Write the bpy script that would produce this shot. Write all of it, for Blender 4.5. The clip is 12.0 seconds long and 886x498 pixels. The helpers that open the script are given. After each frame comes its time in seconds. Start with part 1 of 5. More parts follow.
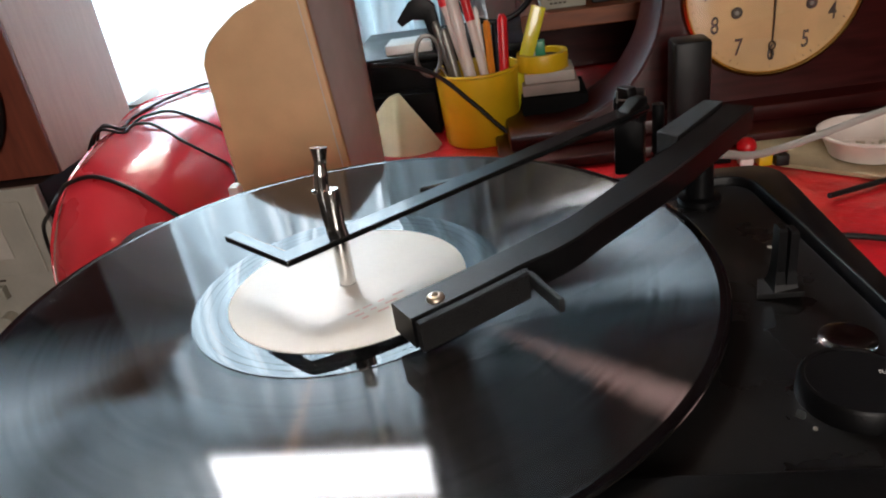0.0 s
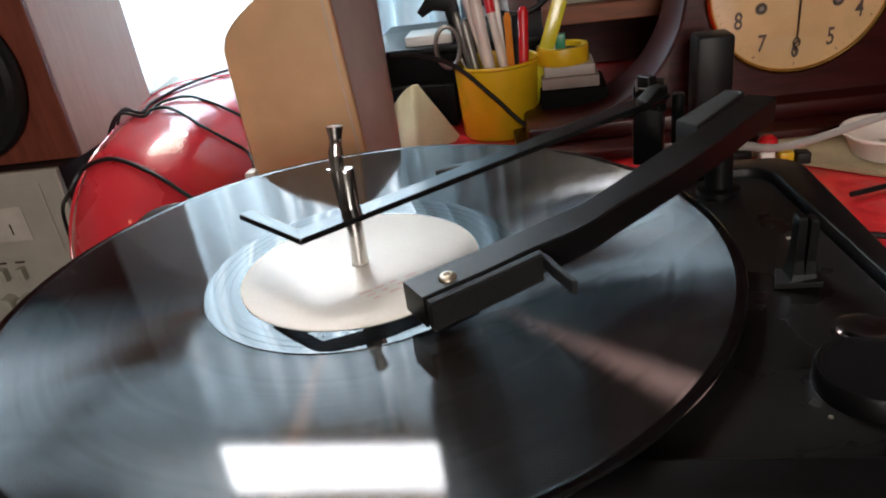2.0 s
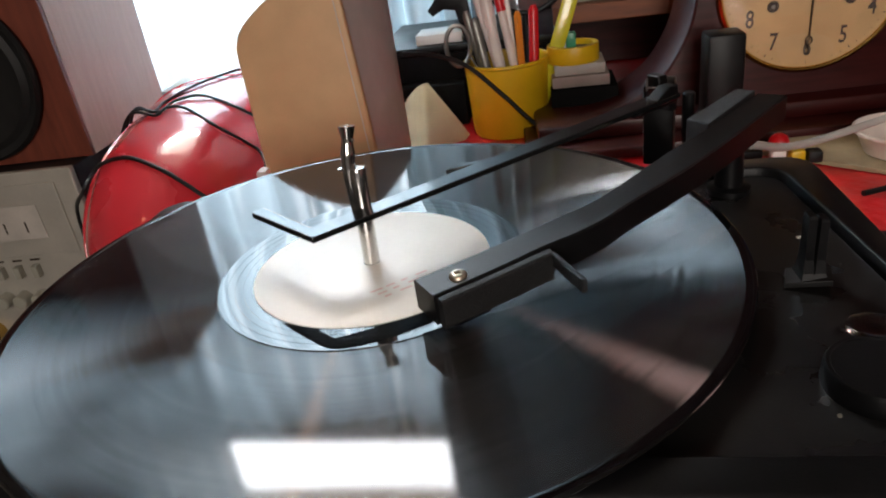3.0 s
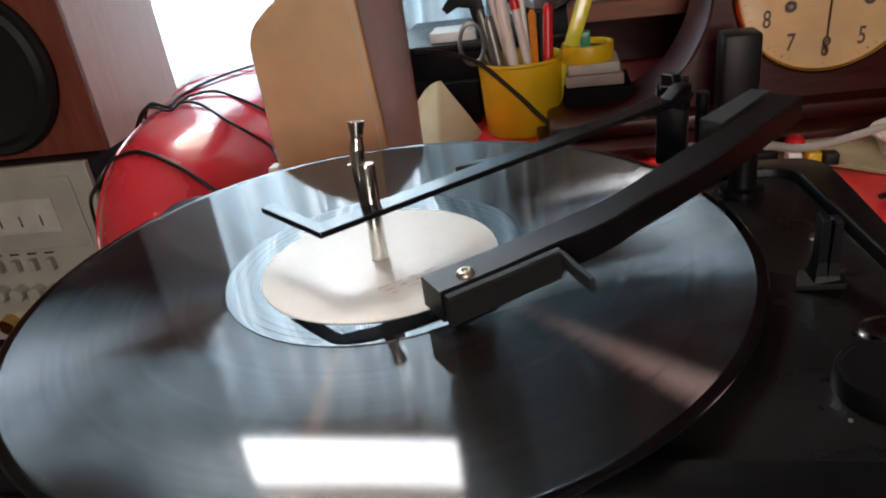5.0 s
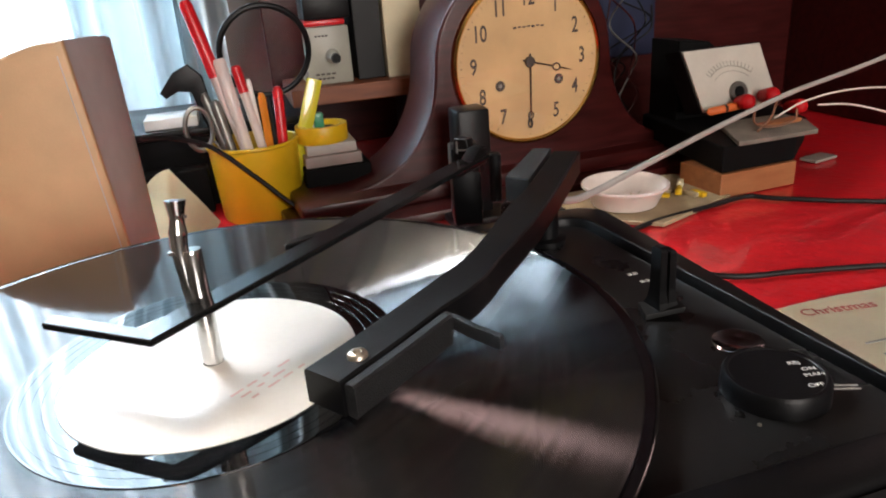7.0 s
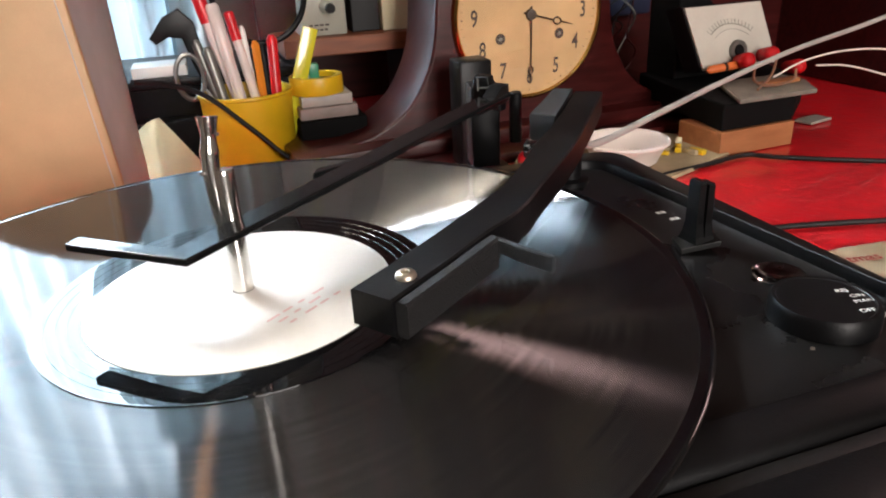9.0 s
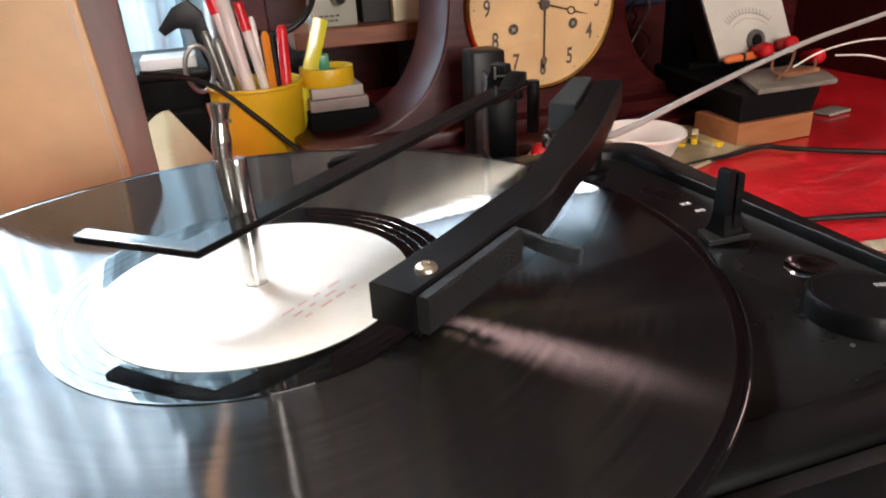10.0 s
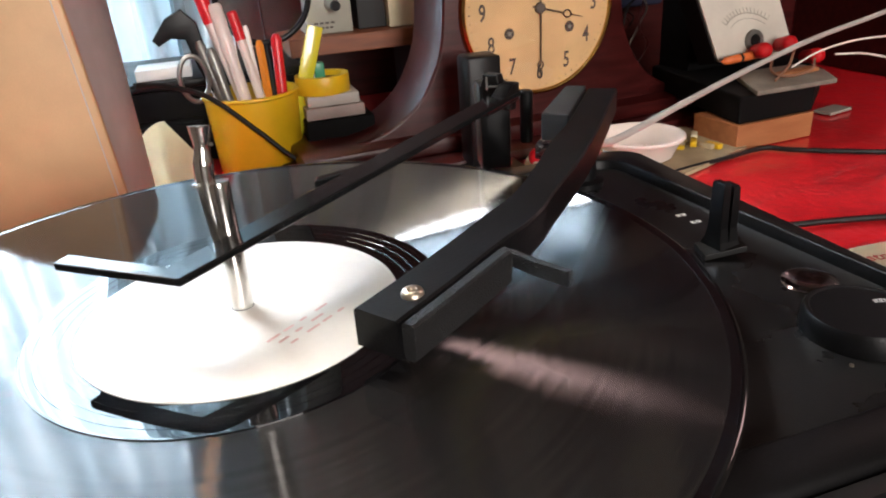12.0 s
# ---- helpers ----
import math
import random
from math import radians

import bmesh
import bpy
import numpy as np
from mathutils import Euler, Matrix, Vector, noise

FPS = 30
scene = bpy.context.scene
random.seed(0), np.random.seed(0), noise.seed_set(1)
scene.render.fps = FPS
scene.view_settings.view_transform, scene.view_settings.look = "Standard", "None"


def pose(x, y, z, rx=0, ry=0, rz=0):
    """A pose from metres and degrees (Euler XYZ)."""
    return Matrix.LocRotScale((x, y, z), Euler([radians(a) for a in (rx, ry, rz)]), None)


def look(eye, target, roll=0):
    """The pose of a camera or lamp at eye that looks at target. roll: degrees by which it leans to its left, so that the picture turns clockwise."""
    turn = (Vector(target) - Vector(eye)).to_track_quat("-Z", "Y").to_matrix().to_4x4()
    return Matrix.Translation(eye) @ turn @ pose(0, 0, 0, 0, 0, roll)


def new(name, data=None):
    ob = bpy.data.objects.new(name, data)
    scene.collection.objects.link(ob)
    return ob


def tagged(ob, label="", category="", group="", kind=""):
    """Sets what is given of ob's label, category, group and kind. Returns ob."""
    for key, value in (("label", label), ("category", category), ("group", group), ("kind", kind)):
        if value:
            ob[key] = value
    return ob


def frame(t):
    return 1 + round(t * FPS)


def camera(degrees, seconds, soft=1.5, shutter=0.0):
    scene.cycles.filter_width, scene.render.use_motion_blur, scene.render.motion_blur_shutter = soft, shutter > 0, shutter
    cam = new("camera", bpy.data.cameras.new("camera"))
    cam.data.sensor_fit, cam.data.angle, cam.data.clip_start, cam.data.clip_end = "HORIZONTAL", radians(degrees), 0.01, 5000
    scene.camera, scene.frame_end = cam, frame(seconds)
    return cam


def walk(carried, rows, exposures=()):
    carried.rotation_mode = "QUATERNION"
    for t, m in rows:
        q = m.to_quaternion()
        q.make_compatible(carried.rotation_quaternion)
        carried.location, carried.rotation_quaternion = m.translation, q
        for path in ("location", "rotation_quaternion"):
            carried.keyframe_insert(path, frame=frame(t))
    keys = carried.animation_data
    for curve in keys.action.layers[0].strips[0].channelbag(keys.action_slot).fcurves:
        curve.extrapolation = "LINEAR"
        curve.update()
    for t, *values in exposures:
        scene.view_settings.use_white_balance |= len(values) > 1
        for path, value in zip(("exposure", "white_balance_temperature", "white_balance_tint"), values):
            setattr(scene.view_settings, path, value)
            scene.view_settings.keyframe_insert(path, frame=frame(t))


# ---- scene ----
cam = camera(65.2, 12.0, soft=2.0)
# seconds, eye x y z, yaw, pitch, roll (metres and degrees; the record's centre is the origin)
ROWS = [
    (0.0, 0.0799, -0.2500, 0.1377, 4.60, -26.80, 7.83),
    (0.5, 0.0802, -0.2496, 0.1345, 5.19, -26.84, 7.55),
    (1.0, 0.0819, -0.2478, 0.1349, 5.62, -26.84, 7.60),
    (1.5, 0.0828, -0.2482, 0.1346, 6.05, -26.81, 7.29),
    (2.0, 0.0800, -0.2515, 0.1313, 6.40, -26.72, 7.11),
    (2.5, 0.0800, -0.2536, 0.1323, 6.75, -26.77, 7.32),
    (3.0, 0.0800, -0.2535, 0.1325, 7.17, -26.78, 7.36),
    (5.0, 0.0814, -0.2524, 0.1310, 8.45, -26.69, 7.14),
    (5.5, 0.0808, -0.2513, 0.1317, 7.60, -26.87, 8.24),
    (6.0, 0.0593, -0.2442, 0.1281, -1.97, -24.81, 8.34),
    (6.5, 0.0358, -0.2261, 0.1239, -11.68, -22.75, 7.09),
    (7.0, 0.0230, -0.2292, 0.1218, -17.24, -21.98, 4.08),
    (7.5, 0.0075, -0.2269, 0.1121, -19.50, -23.15, 2.50),
    (9.5, 0.0006, -0.2181, 0.1044, -18.58, -24.64, 2.84),
    (10.0, -0.0002, -0.2130, 0.1021, -18.31, -24.88, 2.95),
    (10.5, 0.0011, -0.2085, 0.1068, -18.66, -24.87, 3.46),
    (11.0, 0.0021, -0.2080, 0.1066, -18.48, -24.90, 3.60),
    (11.5, 0.0028, -0.2092, 0.1061, -18.40, -24.99, 3.29),
    (12.0, 0.0066, -0.2082, 0.1057, -18.41, -24.85, 3.88),
]
walk(cam, [(t, pose(x, y, z, 90 + pitch, roll, yaw)) for t, x, y, z, yaw, pitch, roll in ROWS],
     exposures=[(t, e, w, 14) for t, e, w in ((0.0, 0.0, 6650), (5.5, -0.08, 6650), (6.0, 0.0, 6600), (6.5, 0.2, 6500), (7.0, 0.66, 6500), (7.5, 0.89, 6500), (9.5, 0.95, 6450), (12.0, 0.95, 6450))])

# ---- light ----
SKY_GLOW = 52.0
REAR = 38.0
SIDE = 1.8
world = bpy.data.worlds.new("world")
scene.world = world
world.use_nodes = True
_n = world.node_tree.nodes
_sky = _n.new("ShaderNodeTexSky")
_sky.sky_type, _sky.sun_disc = "NISHITA", False
_sky.sun_elevation, _sky.sun_rotation = radians(48), radians(-25)
world.node_tree.links.new(_sky.outputs[0], _n["Background"].inputs[0])
_n["Background"].inputs[1].default_value = 0.12


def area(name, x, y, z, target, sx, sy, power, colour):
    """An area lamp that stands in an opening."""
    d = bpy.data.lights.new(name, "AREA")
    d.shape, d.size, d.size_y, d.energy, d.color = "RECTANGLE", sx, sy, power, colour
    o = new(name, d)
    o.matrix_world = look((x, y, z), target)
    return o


# ---- materials ----
def mat(name, colour, rough=0.5, metal=0.0, vary=0.15, scale=30.0, bump=0.1, fine=400.0, second=None, spec=0.5, coat=0.0, stretch=(1, 1, 1), **more):
    """A surface with blotches at one scale, grain at another and a fine relief."""
    m = bpy.data.materials.new(name)
    m.use_nodes = True
    nt = m.node_tree
    N, L = nt.nodes, nt.links
    b = N["Principled BSDF"]
    co = N.new("ShaderNodeTexCoord")
    mp = N.new("ShaderNodeMapping")
    mp.inputs["Scale"].default_value = stretch
    L.new(co.outputs["Object"], mp.inputs[0])
    big = N.new("ShaderNodeTexNoise")
    big.inputs["Scale"].default_value, big.inputs["Detail"].default_value = scale, 5
    small = N.new("ShaderNodeTexNoise")
    small.inputs["Scale"].default_value, small.inputs["Detail"].default_value = fine, 2
    L.new(mp.outputs[0], big.inputs[0])
    L.new(mp.outputs[0], small.inputs[0])
    ramp = N.new("ShaderNodeValToRGB")
    c2 = second or [c * (1 - vary * 2.2) for c in colour]
    c1 = colour if second else [min(1, c * (1 + vary)) for c in colour]
    ramp.color_ramp.elements[0].position, ramp.color_ramp.elements[1].position = 0.3, 0.7
    ramp.color_ramp.elements[0].color, ramp.color_ramp.elements[1].color = (*c2, 1), (*c1, 1)
    L.new(big.outputs["Fac"], ramp.inputs[0])
    mix = N.new("ShaderNodeMixRGB")
    mix.blend_type = "MULTIPLY"
    mix.inputs[0].default_value = min(1, vary * 1.5)
    L.new(ramp.outputs[0], mix.inputs[1])
    L.new(small.outputs["Fac"], mix.inputs[2])
    L.new(mix.outputs[0], b.inputs["Base Color"])
    mr = N.new("ShaderNodeMapRange")
    mr.inputs["To Min"].default_value, mr.inputs["To Max"].default_value = max(0.02, rough - 0.08), min(1, rough + 0.1)
    L.new(big.outputs["Fac"], mr.inputs["Value"])
    L.new(mr.outputs[0], b.inputs["Roughness"])
    b.inputs["Metallic"].default_value = metal
    b.inputs["Specular IOR Level"].default_value = spec
    b.inputs["Coat Weight"].default_value = coat
    for k, v in more.items():
        b.inputs[k.replace("_", " ")].default_value = v
    if bump:
        bp = N.new("ShaderNodeBump")
        bp.inputs["Strength"].default_value, bp.inputs["Distance"].default_value = bump, 0.001
        L.new(small.outputs["Fac"], bp.inputs["Height"])
        L.new(bp.outputs[0], b.inputs["Normal"])
    return m


def wood(name, dark, light, rough=0.35, along=(1, 1, 8), scale=14.0, coat=0.3, spec=0.5):
    """Veneer with long grain: noise stretched along one axis, distorted."""
    m = mat(name, light, rough, vary=0.2, scale=scale, fine=250, bump=0.06, second=dark, coat=coat, spec=spec, stretch=[10 / a for a in along])
    return m


M_BLACK = mat("black_plastic", (0.0052, 0.0052, 0.0058), 0.38, vary=0.2, bump=0.08, fine=1400, spec=0.20)
M_DECK = mat("black_deck", (0.017, 0.0165, 0.0165), 0.28, vary=0.2, bump=0.06, fine=1500, spec=0.32)
M_ROUGHBLACK = mat("black_textured", (0.013, 0.013, 0.014), 0.45, bump=1.0, fine=1900, scale=1000, second=(0.002, 0.002, 0.002), spec=0.4)
M_MATTE = mat("matte_black", (0.0045, 0.0043, 0.0045), 0.75, bump=0.15, spec=0.12)
M_COPPER = mat("copper_lead", (0.26, 0.12, 0.07), 0.4, vary=0.1)
M_TRAY = mat("worn_tray", (0.26, 0.23, 0.185), 0.6, vary=0.2)
M_RUBBER = mat("black_rubber", (0.009, 0.009, 0.009), 0.5, bump=0.1, spec=0.3)
M_GLOSSBLACK = mat("glossy_black_plastic", (0.008, 0.0085, 0.009), 0.14, vary=0.15, bump=0.03, fine=900, spec=0.6)
M_CHROME = mat("chrome", (0.80, 0.79, 0.76), 0.17, metal=1.0, vary=0.05, bump=0.02)
M_STEEL = mat("nickel_screw", (0.7, 0.62, 0.5), 0.36, metal=1.0, vary=0.08)
M_LABEL = mat("label_paper", (0.95, 0.92, 0.84), 0.44, spec=0.75, vary=0.03, scale=25, bump=0.08)
M_BEIGE = mat("beige_plastic", (0.64, 0.41, 0.22), 0.45, vary=0.05, bump=0.12, fine=1200)
M_BEIGESIDE = mat("greige_plastic", (0.60, 0.58, 0.575), 0.5, vary=0.06, bump=0.12, fine=1200)
M_REDVINYL = mat("red_vinyl", (0.62, 0.026, 0.040), 0.25, vary=0.06, scale=7, bump=0.5, fine=30, coat=0.8)
M_CLOTH = mat("red_tablecloth", (0.72, 0.014, 0.022), 0.34, vary=0.08, scale=45, bump=1.0, fine=170, coat=0.5)
M_YELLOW = mat("yellow_plastic", (0.72, 0.45, 0.010), 0.38, vary=0.05, bump=0.05)
M_WHITE = mat("white_plastic", (0.8, 0.78, 0.74), 0.35, vary=0.04, bump=0.04)
M_PAPER = mat("cream_paper", (0.74, 0.66, 0.45), 0.8, vary=0.05, bump=0.1)
M_CARDBOARD = mat("cardboard", (0.46, 0.36, 0.22), 0.8, vary=0.12, bump=0.2)
M_DIAL = mat("aged_dial", (0.50, 0.315, 0.138), 0.45, vary=0.08, scale=18, bump=0.05, coat=0.5)
M_BRASS = mat("brass", (0.80, 0.52, 0.16), 0.2, metal=1.0, vary=0.08)
M_INK = mat("dark_ink", (0.035, 0.018, 0.010), 0.5, bump=0)
M_MAHOGANY = wood("mahogany", (0.030, 0.0036, 0.0034), (0.066, 0.0078, 0.0070), 0.33, along=(8, 1, 1), coat=0.10, spec=0.28)
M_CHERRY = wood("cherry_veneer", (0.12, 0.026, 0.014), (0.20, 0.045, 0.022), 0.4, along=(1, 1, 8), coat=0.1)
# colour made paler for window light falling on the speaker's side
M_LITVENEER = wood("window_lit_veneer", (0.55, 0.37, 0.29), (0.63, 0.435, 0.345), 0.42, along=(1, 1, 8), coat=0.0)
M_SHELF = wood("orange_shelf", (0.17, 0.045, 0.014), (0.28, 0.080, 0.026), 0.5, along=(8, 1, 1), coat=0.0)
M_PINE = wood("pine_block", (0.36, 0.13, 0.045), (0.48, 0.19, 0.07), 0.55, along=(8, 1, 1), coat=0.0)
M_DULLSTEEL = mat("dull_steel", (0.22, 0.21, 0.19), 0.35, metal=0.7, vary=0.1)
M_SILVER = mat("silver_panel", (0.46, 0.435, 0.375), 0.4, metal=0.3, vary=0.06, bump=0.05)
M_GREYBOX = mat("grey_enamel", (0.34, 0.33, 0.27), 0.4, vary=0.06)
M_GREYCABLE = mat("grey_cable", (0.42, 0.40, 0.37), 0.5, vary=0.06)
M_RED = mat("red_plastic", (0.62, 0.008, 0.014), 0.3, vary=0.06)
M_PLUGRED = mat("deep_red_plastic", (0.48, 0.003, 0.006), 0.5, vary=0.05, spec=0.25)
M_PENCIL = mat("orange_lacquer", (0.72, 0.24, 0.02), 0.35, vary=0.06)
M_ORANGE = mat("orange_wax", (0.75, 0.16, 0.03), 0.5, vary=0.06)
M_GREEN = mat("green_plastic", (0.05, 0.30, 0.16), 0.35, vary=0.06)
M_PEN = mat("pale_pen", (0.72, 0.62, 0.58), 0.3, vary=0.05)
M_LIME = mat("lime_plastic", (0.66, 0.60, 0.03), 0.2, vary=0.05, coat=0.6)
M_PINKWHITE = mat("pinkish_white_plastic", (0.82, 0.72, 0.66), 0.35, vary=0.04, bump=0.04)
# out-of-view walls and ceiling, darkened so less light bounces onto the record
M_WALL = mat("painted_wall", (0.20, 0.17, 0.145), 0.75, vary=0.06, scale=4, fine=120, bump=0.15)
M_CEIL = mat("low_bounce_ceiling", (0.34, 0.33, 0.31), 0.85, vary=0.05, scale=3, bump=0.1)
M_FLOOR = wood("floor_boards", (0.12, 0.06, 0.03), (0.22, 0.12, 0.06), 0.4, along=(8, 1, 1), scale=4)
M_NAVY = mat("navy_cloth", (0.012, 0.02, 0.06), 0.7, bump=0.3)


def glass(name, colour=(1, 1, 1), rough=0.0, ior=1.45):
    m = bpy.data.materials.new(name)
    m.use_nodes = True
    b = m.node_tree.nodes["Principled BSDF"]
    b.inputs["Base Color"].default_value = (*colour, 1)
    b.inputs["Transmission Weight"].default_value = 1.0
    b.inputs["Roughness"].default_value, b.inputs["IOR"].default_value = rough, ior
    return m


M_GLASS = glass("clear_glass")
M_CLEAR = glass("clear_plastic", (0.92, 0.92, 0.92), 0.06, 1.40)


def vinyl(name, groove):
    """Pressed vinyl: a dark polish. Grooved: the rounded walls of the groove mirror as well, each with a lobe stretched across it."""
    m = bpy.data.materials.new(name)
    m.use_nodes = True
    nt = m.node_tree
    N, L = nt.nodes, nt.links
    b = N["Principled BSDF"]
    b.inputs["Base Color"].default_value = (0.004, 0.004, 0.0045, 1)
    b.inputs["IOR"].default_value = 1.58
    b.inputs["Roughness"].default_value = 0.03
    if not groove:
        return m
    b.inputs["Roughness"].default_value = 0.06
    b.inputs["Specular IOR Level"].default_value = 0.17
    co = N.new("ShaderNodeTexCoord")
    flat = N.new("ShaderNodeVectorMath")
    flat.operation = "MULTIPLY"
    flat.inputs[1].default_value = (1, 1, 0)
    L.new(co.outputs["Object"], flat.inputs[0])
    unit = N.new("ShaderNodeVectorMath")
    unit.operation = "NORMALIZE"
    L.new(flat.outputs[0], unit.inputs[0])
    ln = N.new("ShaderNodeVectorMath")
    ln.operation = "LENGTH"
    L.new(flat.outputs[0], ln.inputs[0])
    band = N.new("ShaderNodeTexNoise")
    band.noise_dimensions = "1D"
    band.inputs["Scale"].default_value, band.inputs["Detail"].default_value = 420, 4
    L.new(ln.outputs["Value"], band.inputs["W"])
    dust = N.new("ShaderNodeTexNoise")
    dust.inputs["Scale"].default_value, dust.inputs["Detail"].default_value = 22, 3
    L.new(co.outputs["Object"], dust.inputs[0])
    mul = N.new("ShaderNodeMath")
    mul.operation = "MULTIPLY"
    L.new(band.outputs["Fac"], mul.inputs[0])
    L.new(dust.outputs["Fac"], mul.inputs[1])
    mr = N.new("ShaderNodeMapRange")
    mr.inputs["From Min"].default_value, mr.inputs["From Max"].default_value = 0.10, 0.42
    mr.inputs["To Min"].default_value, mr.inputs["To Max"].default_value = 0.052, 0.076
    L.new(mul.outputs[0], mr.inputs["Value"])
    # each ring of grooves wavers a little, so that gleams end in brush-like streaks
    round_about = N.new("ShaderNodeVectorMath")
    round_about.operation = "CROSS_PRODUCT"
    round_about.inputs[0].default_value = (0, 0, 1)
    L.new(unit.outputs[0], round_about.inputs[1])
    waver = N.new("ShaderNodeMapRange")
    waver.inputs["To Min"].default_value, waver.inputs["To Max"].default_value = -0.045, 0.045
    L.new(band.outputs["Fac"], waver.inputs["Value"])
    shift = N.new("ShaderNodeVectorMath")
    shift.operation = "SCALE"
    L.new(round_about.outputs[0], shift.inputs[0])
    L.new(waver.outputs[0], shift.inputs["Scale"])
    both = N.new("ShaderNodeVectorMath")
    L.new(unit.outputs[0], both.inputs[0])
    L.new(shift.outputs[0], both.inputs[1])
    unit = N.new("ShaderNodeVectorMath")
    unit.operation = "NORMALIZE"
    L.new(both.outputs[0], unit.inputs[0])
    turn = N.new("ShaderNodeVectorMath")
    turn.operation = "CROSS_PRODUCT"
    turn.inputs[0].default_value = (0, 0, 1)
    L.new(unit.outputs[0], turn.inputs[1])
    out = b.outputs[0]
    for tilt in (-0.80, 0.80):
        sc = N.new("ShaderNodeVectorMath")
        sc.operation = "MULTIPLY_ADD"
        sc.inputs[1].default_value = (tilt, tilt, 0)
        sc.inputs[2].default_value = (0, 0, 1)
        L.new(unit.outputs[0], sc.inputs[0])
        nn = N.new("ShaderNodeVectorMath")
        nn.operation = "NORMALIZE"
        L.new(sc.outputs[0], nn.inputs[0])
        g = N.new("ShaderNodeBsdfAnisotropic")
        g.distribution = "BECKMANN"
        g.inputs["Roughness"].default_value, g.inputs["Anisotropy"].default_value = 0.185, 0.68
        L.new(mr.outputs[0], g.inputs["Color"])
        L.new(nn.outputs[0], g.inputs["Normal"])
        L.new(turn.outputs[0], g.inputs["Tangent"])
        add = N.new("ShaderNodeAddShader")
        L.new(out, add.inputs[0])
        L.new(g.outputs[0], add.inputs[1])
        out = add.outputs[0]
    L.new(out, N["Material Output"].inputs[0])
    return m


M_VINYL = vinyl("grooved_vinyl", True)
M_WAX = vinyl("polished_vinyl", False)

# ---- building helpers ----
PLACE = {}


def thing(name, label, category, at=(0, 0, 0), turn=0.0, group="", kind=""):
    o = new(name)
    o.empty_display_size = 0.01
    PLACE[o] = pose(*at, 0, 0, turn)
    o.matrix_basis = PLACE[o]
    return tagged(o, label, category, group, kind)


def finish(bm, smooth):
    bmesh.ops.recalc_face_normals(bm, faces=bm.faces)
    for f in bm.faces:
        f.smooth = smooth


def part(name, bm, material, parent=None, label="", local=False, smooth=True, angle=35):
    """One mesh under a thing or a part. Its bmesh is in the world's metres, or in the thing's own with local."""
    finish(bm, smooth)
    if smooth:
        for e in bm.edges:
            if len(e.link_faces) == 2 and e.calc_face_angle(0) > radians(angle):
                e.smooth = False
    top = parent
    if parent is not None and not local:
        bm.transform(PLACE[parent].inverted())
    me = bpy.data.meshes.new(name)
    bm.to_mesh(me)
    bm.free()
    me.materials.append(material)
    o = new(name, me)
    if parent is not None:
        o.parent = parent
        PLACE[o] = PLACE[parent]
    else:
        PLACE[o] = Matrix()
    if label:
        o["label"] = label
    return o


def B():
    return bmesh.new()


def box(bm, x0, x1, y0, y1, z0, z1, bevel=0.0, seg=2, m=None):
    r = bmesh.ops.create_cube(bm, size=1)
    vs = r["verts"]
    for v in vs:
        v.co = Vector(((x0 + x1) / 2 + v.co.x * (x1 - x0), (y0 + y1) / 2 + v.co.y * (y1 - y0), (z0 + z1) / 2 + v.co.z * (z1 - z0)))
    fs = {f for v in vs for f in v.link_faces}
    if bevel:
        es = list({e for v in vs for e in v.link_edges})
        out = bmesh.ops.bevel(bm, geom=es, offset=bevel, segments=seg, profile=0.5, affect="EDGES")
        vs = list({v for f in out["faces"] for v in f.verts} | {v for v in vs if v.is_valid})
    if m is not None:
        vs = [v for v in vs if v.is_valid]
        done = set(vs)
        bmesh.ops.transform(bm, matrix=m, verts=list(done))
    return bm


def lathe(bm, profile, seg=48, m=None, closed=True):
    """Turn (radius, z) pairs about z."""
    rings = []
    for r, z in profile:
        if r < 1e-6:
            rings.append([bm.verts.new((0, 0, z))])
        else:
            rings.append([bm.verts.new((r * math.cos(2 * math.pi * i / seg), r * math.sin(2 * math.pi * i / seg), z)) for i in range(seg)])
    for a, b in zip(rings, rings[1:]):
        for i in range(seg):
            j = (i + 1) % seg
            if len(a) == 1 and len(b) == 1:
                continue
            if len(a) == 1:
                bm.faces.new((a[0], b[i], b[j]))
            elif len(b) == 1:
                bm.faces.new((a[i], a[j], b[0]))
            else:
                bm.faces.new((a[i], a[j], b[j], b[i]))
    if m is not None:
        bmesh.ops.transform(bm, matrix=m, verts=[v for ring in rings for v in ring])
    return bm


def smooth_line(pts, n=10):
    """Catmull-Rom through the points."""
    P = [Vector(p) for p in pts]
    P = [2 * P[0] - P[1]] + P + [2 * P[-1] - P[-2]]
    out = []
    for a, b, c, d in zip(P, P[1:], P[2:], P[3:]):
        for i in range(n):
            t = i / n
            out.append(0.5 * (2 * b + (c - a) * t + (2 * a - 5 * b + 4 * c - d) * t * t + (3 * b - a - 3 * c + d) * t ** 3))
    return out + [P[-2]]


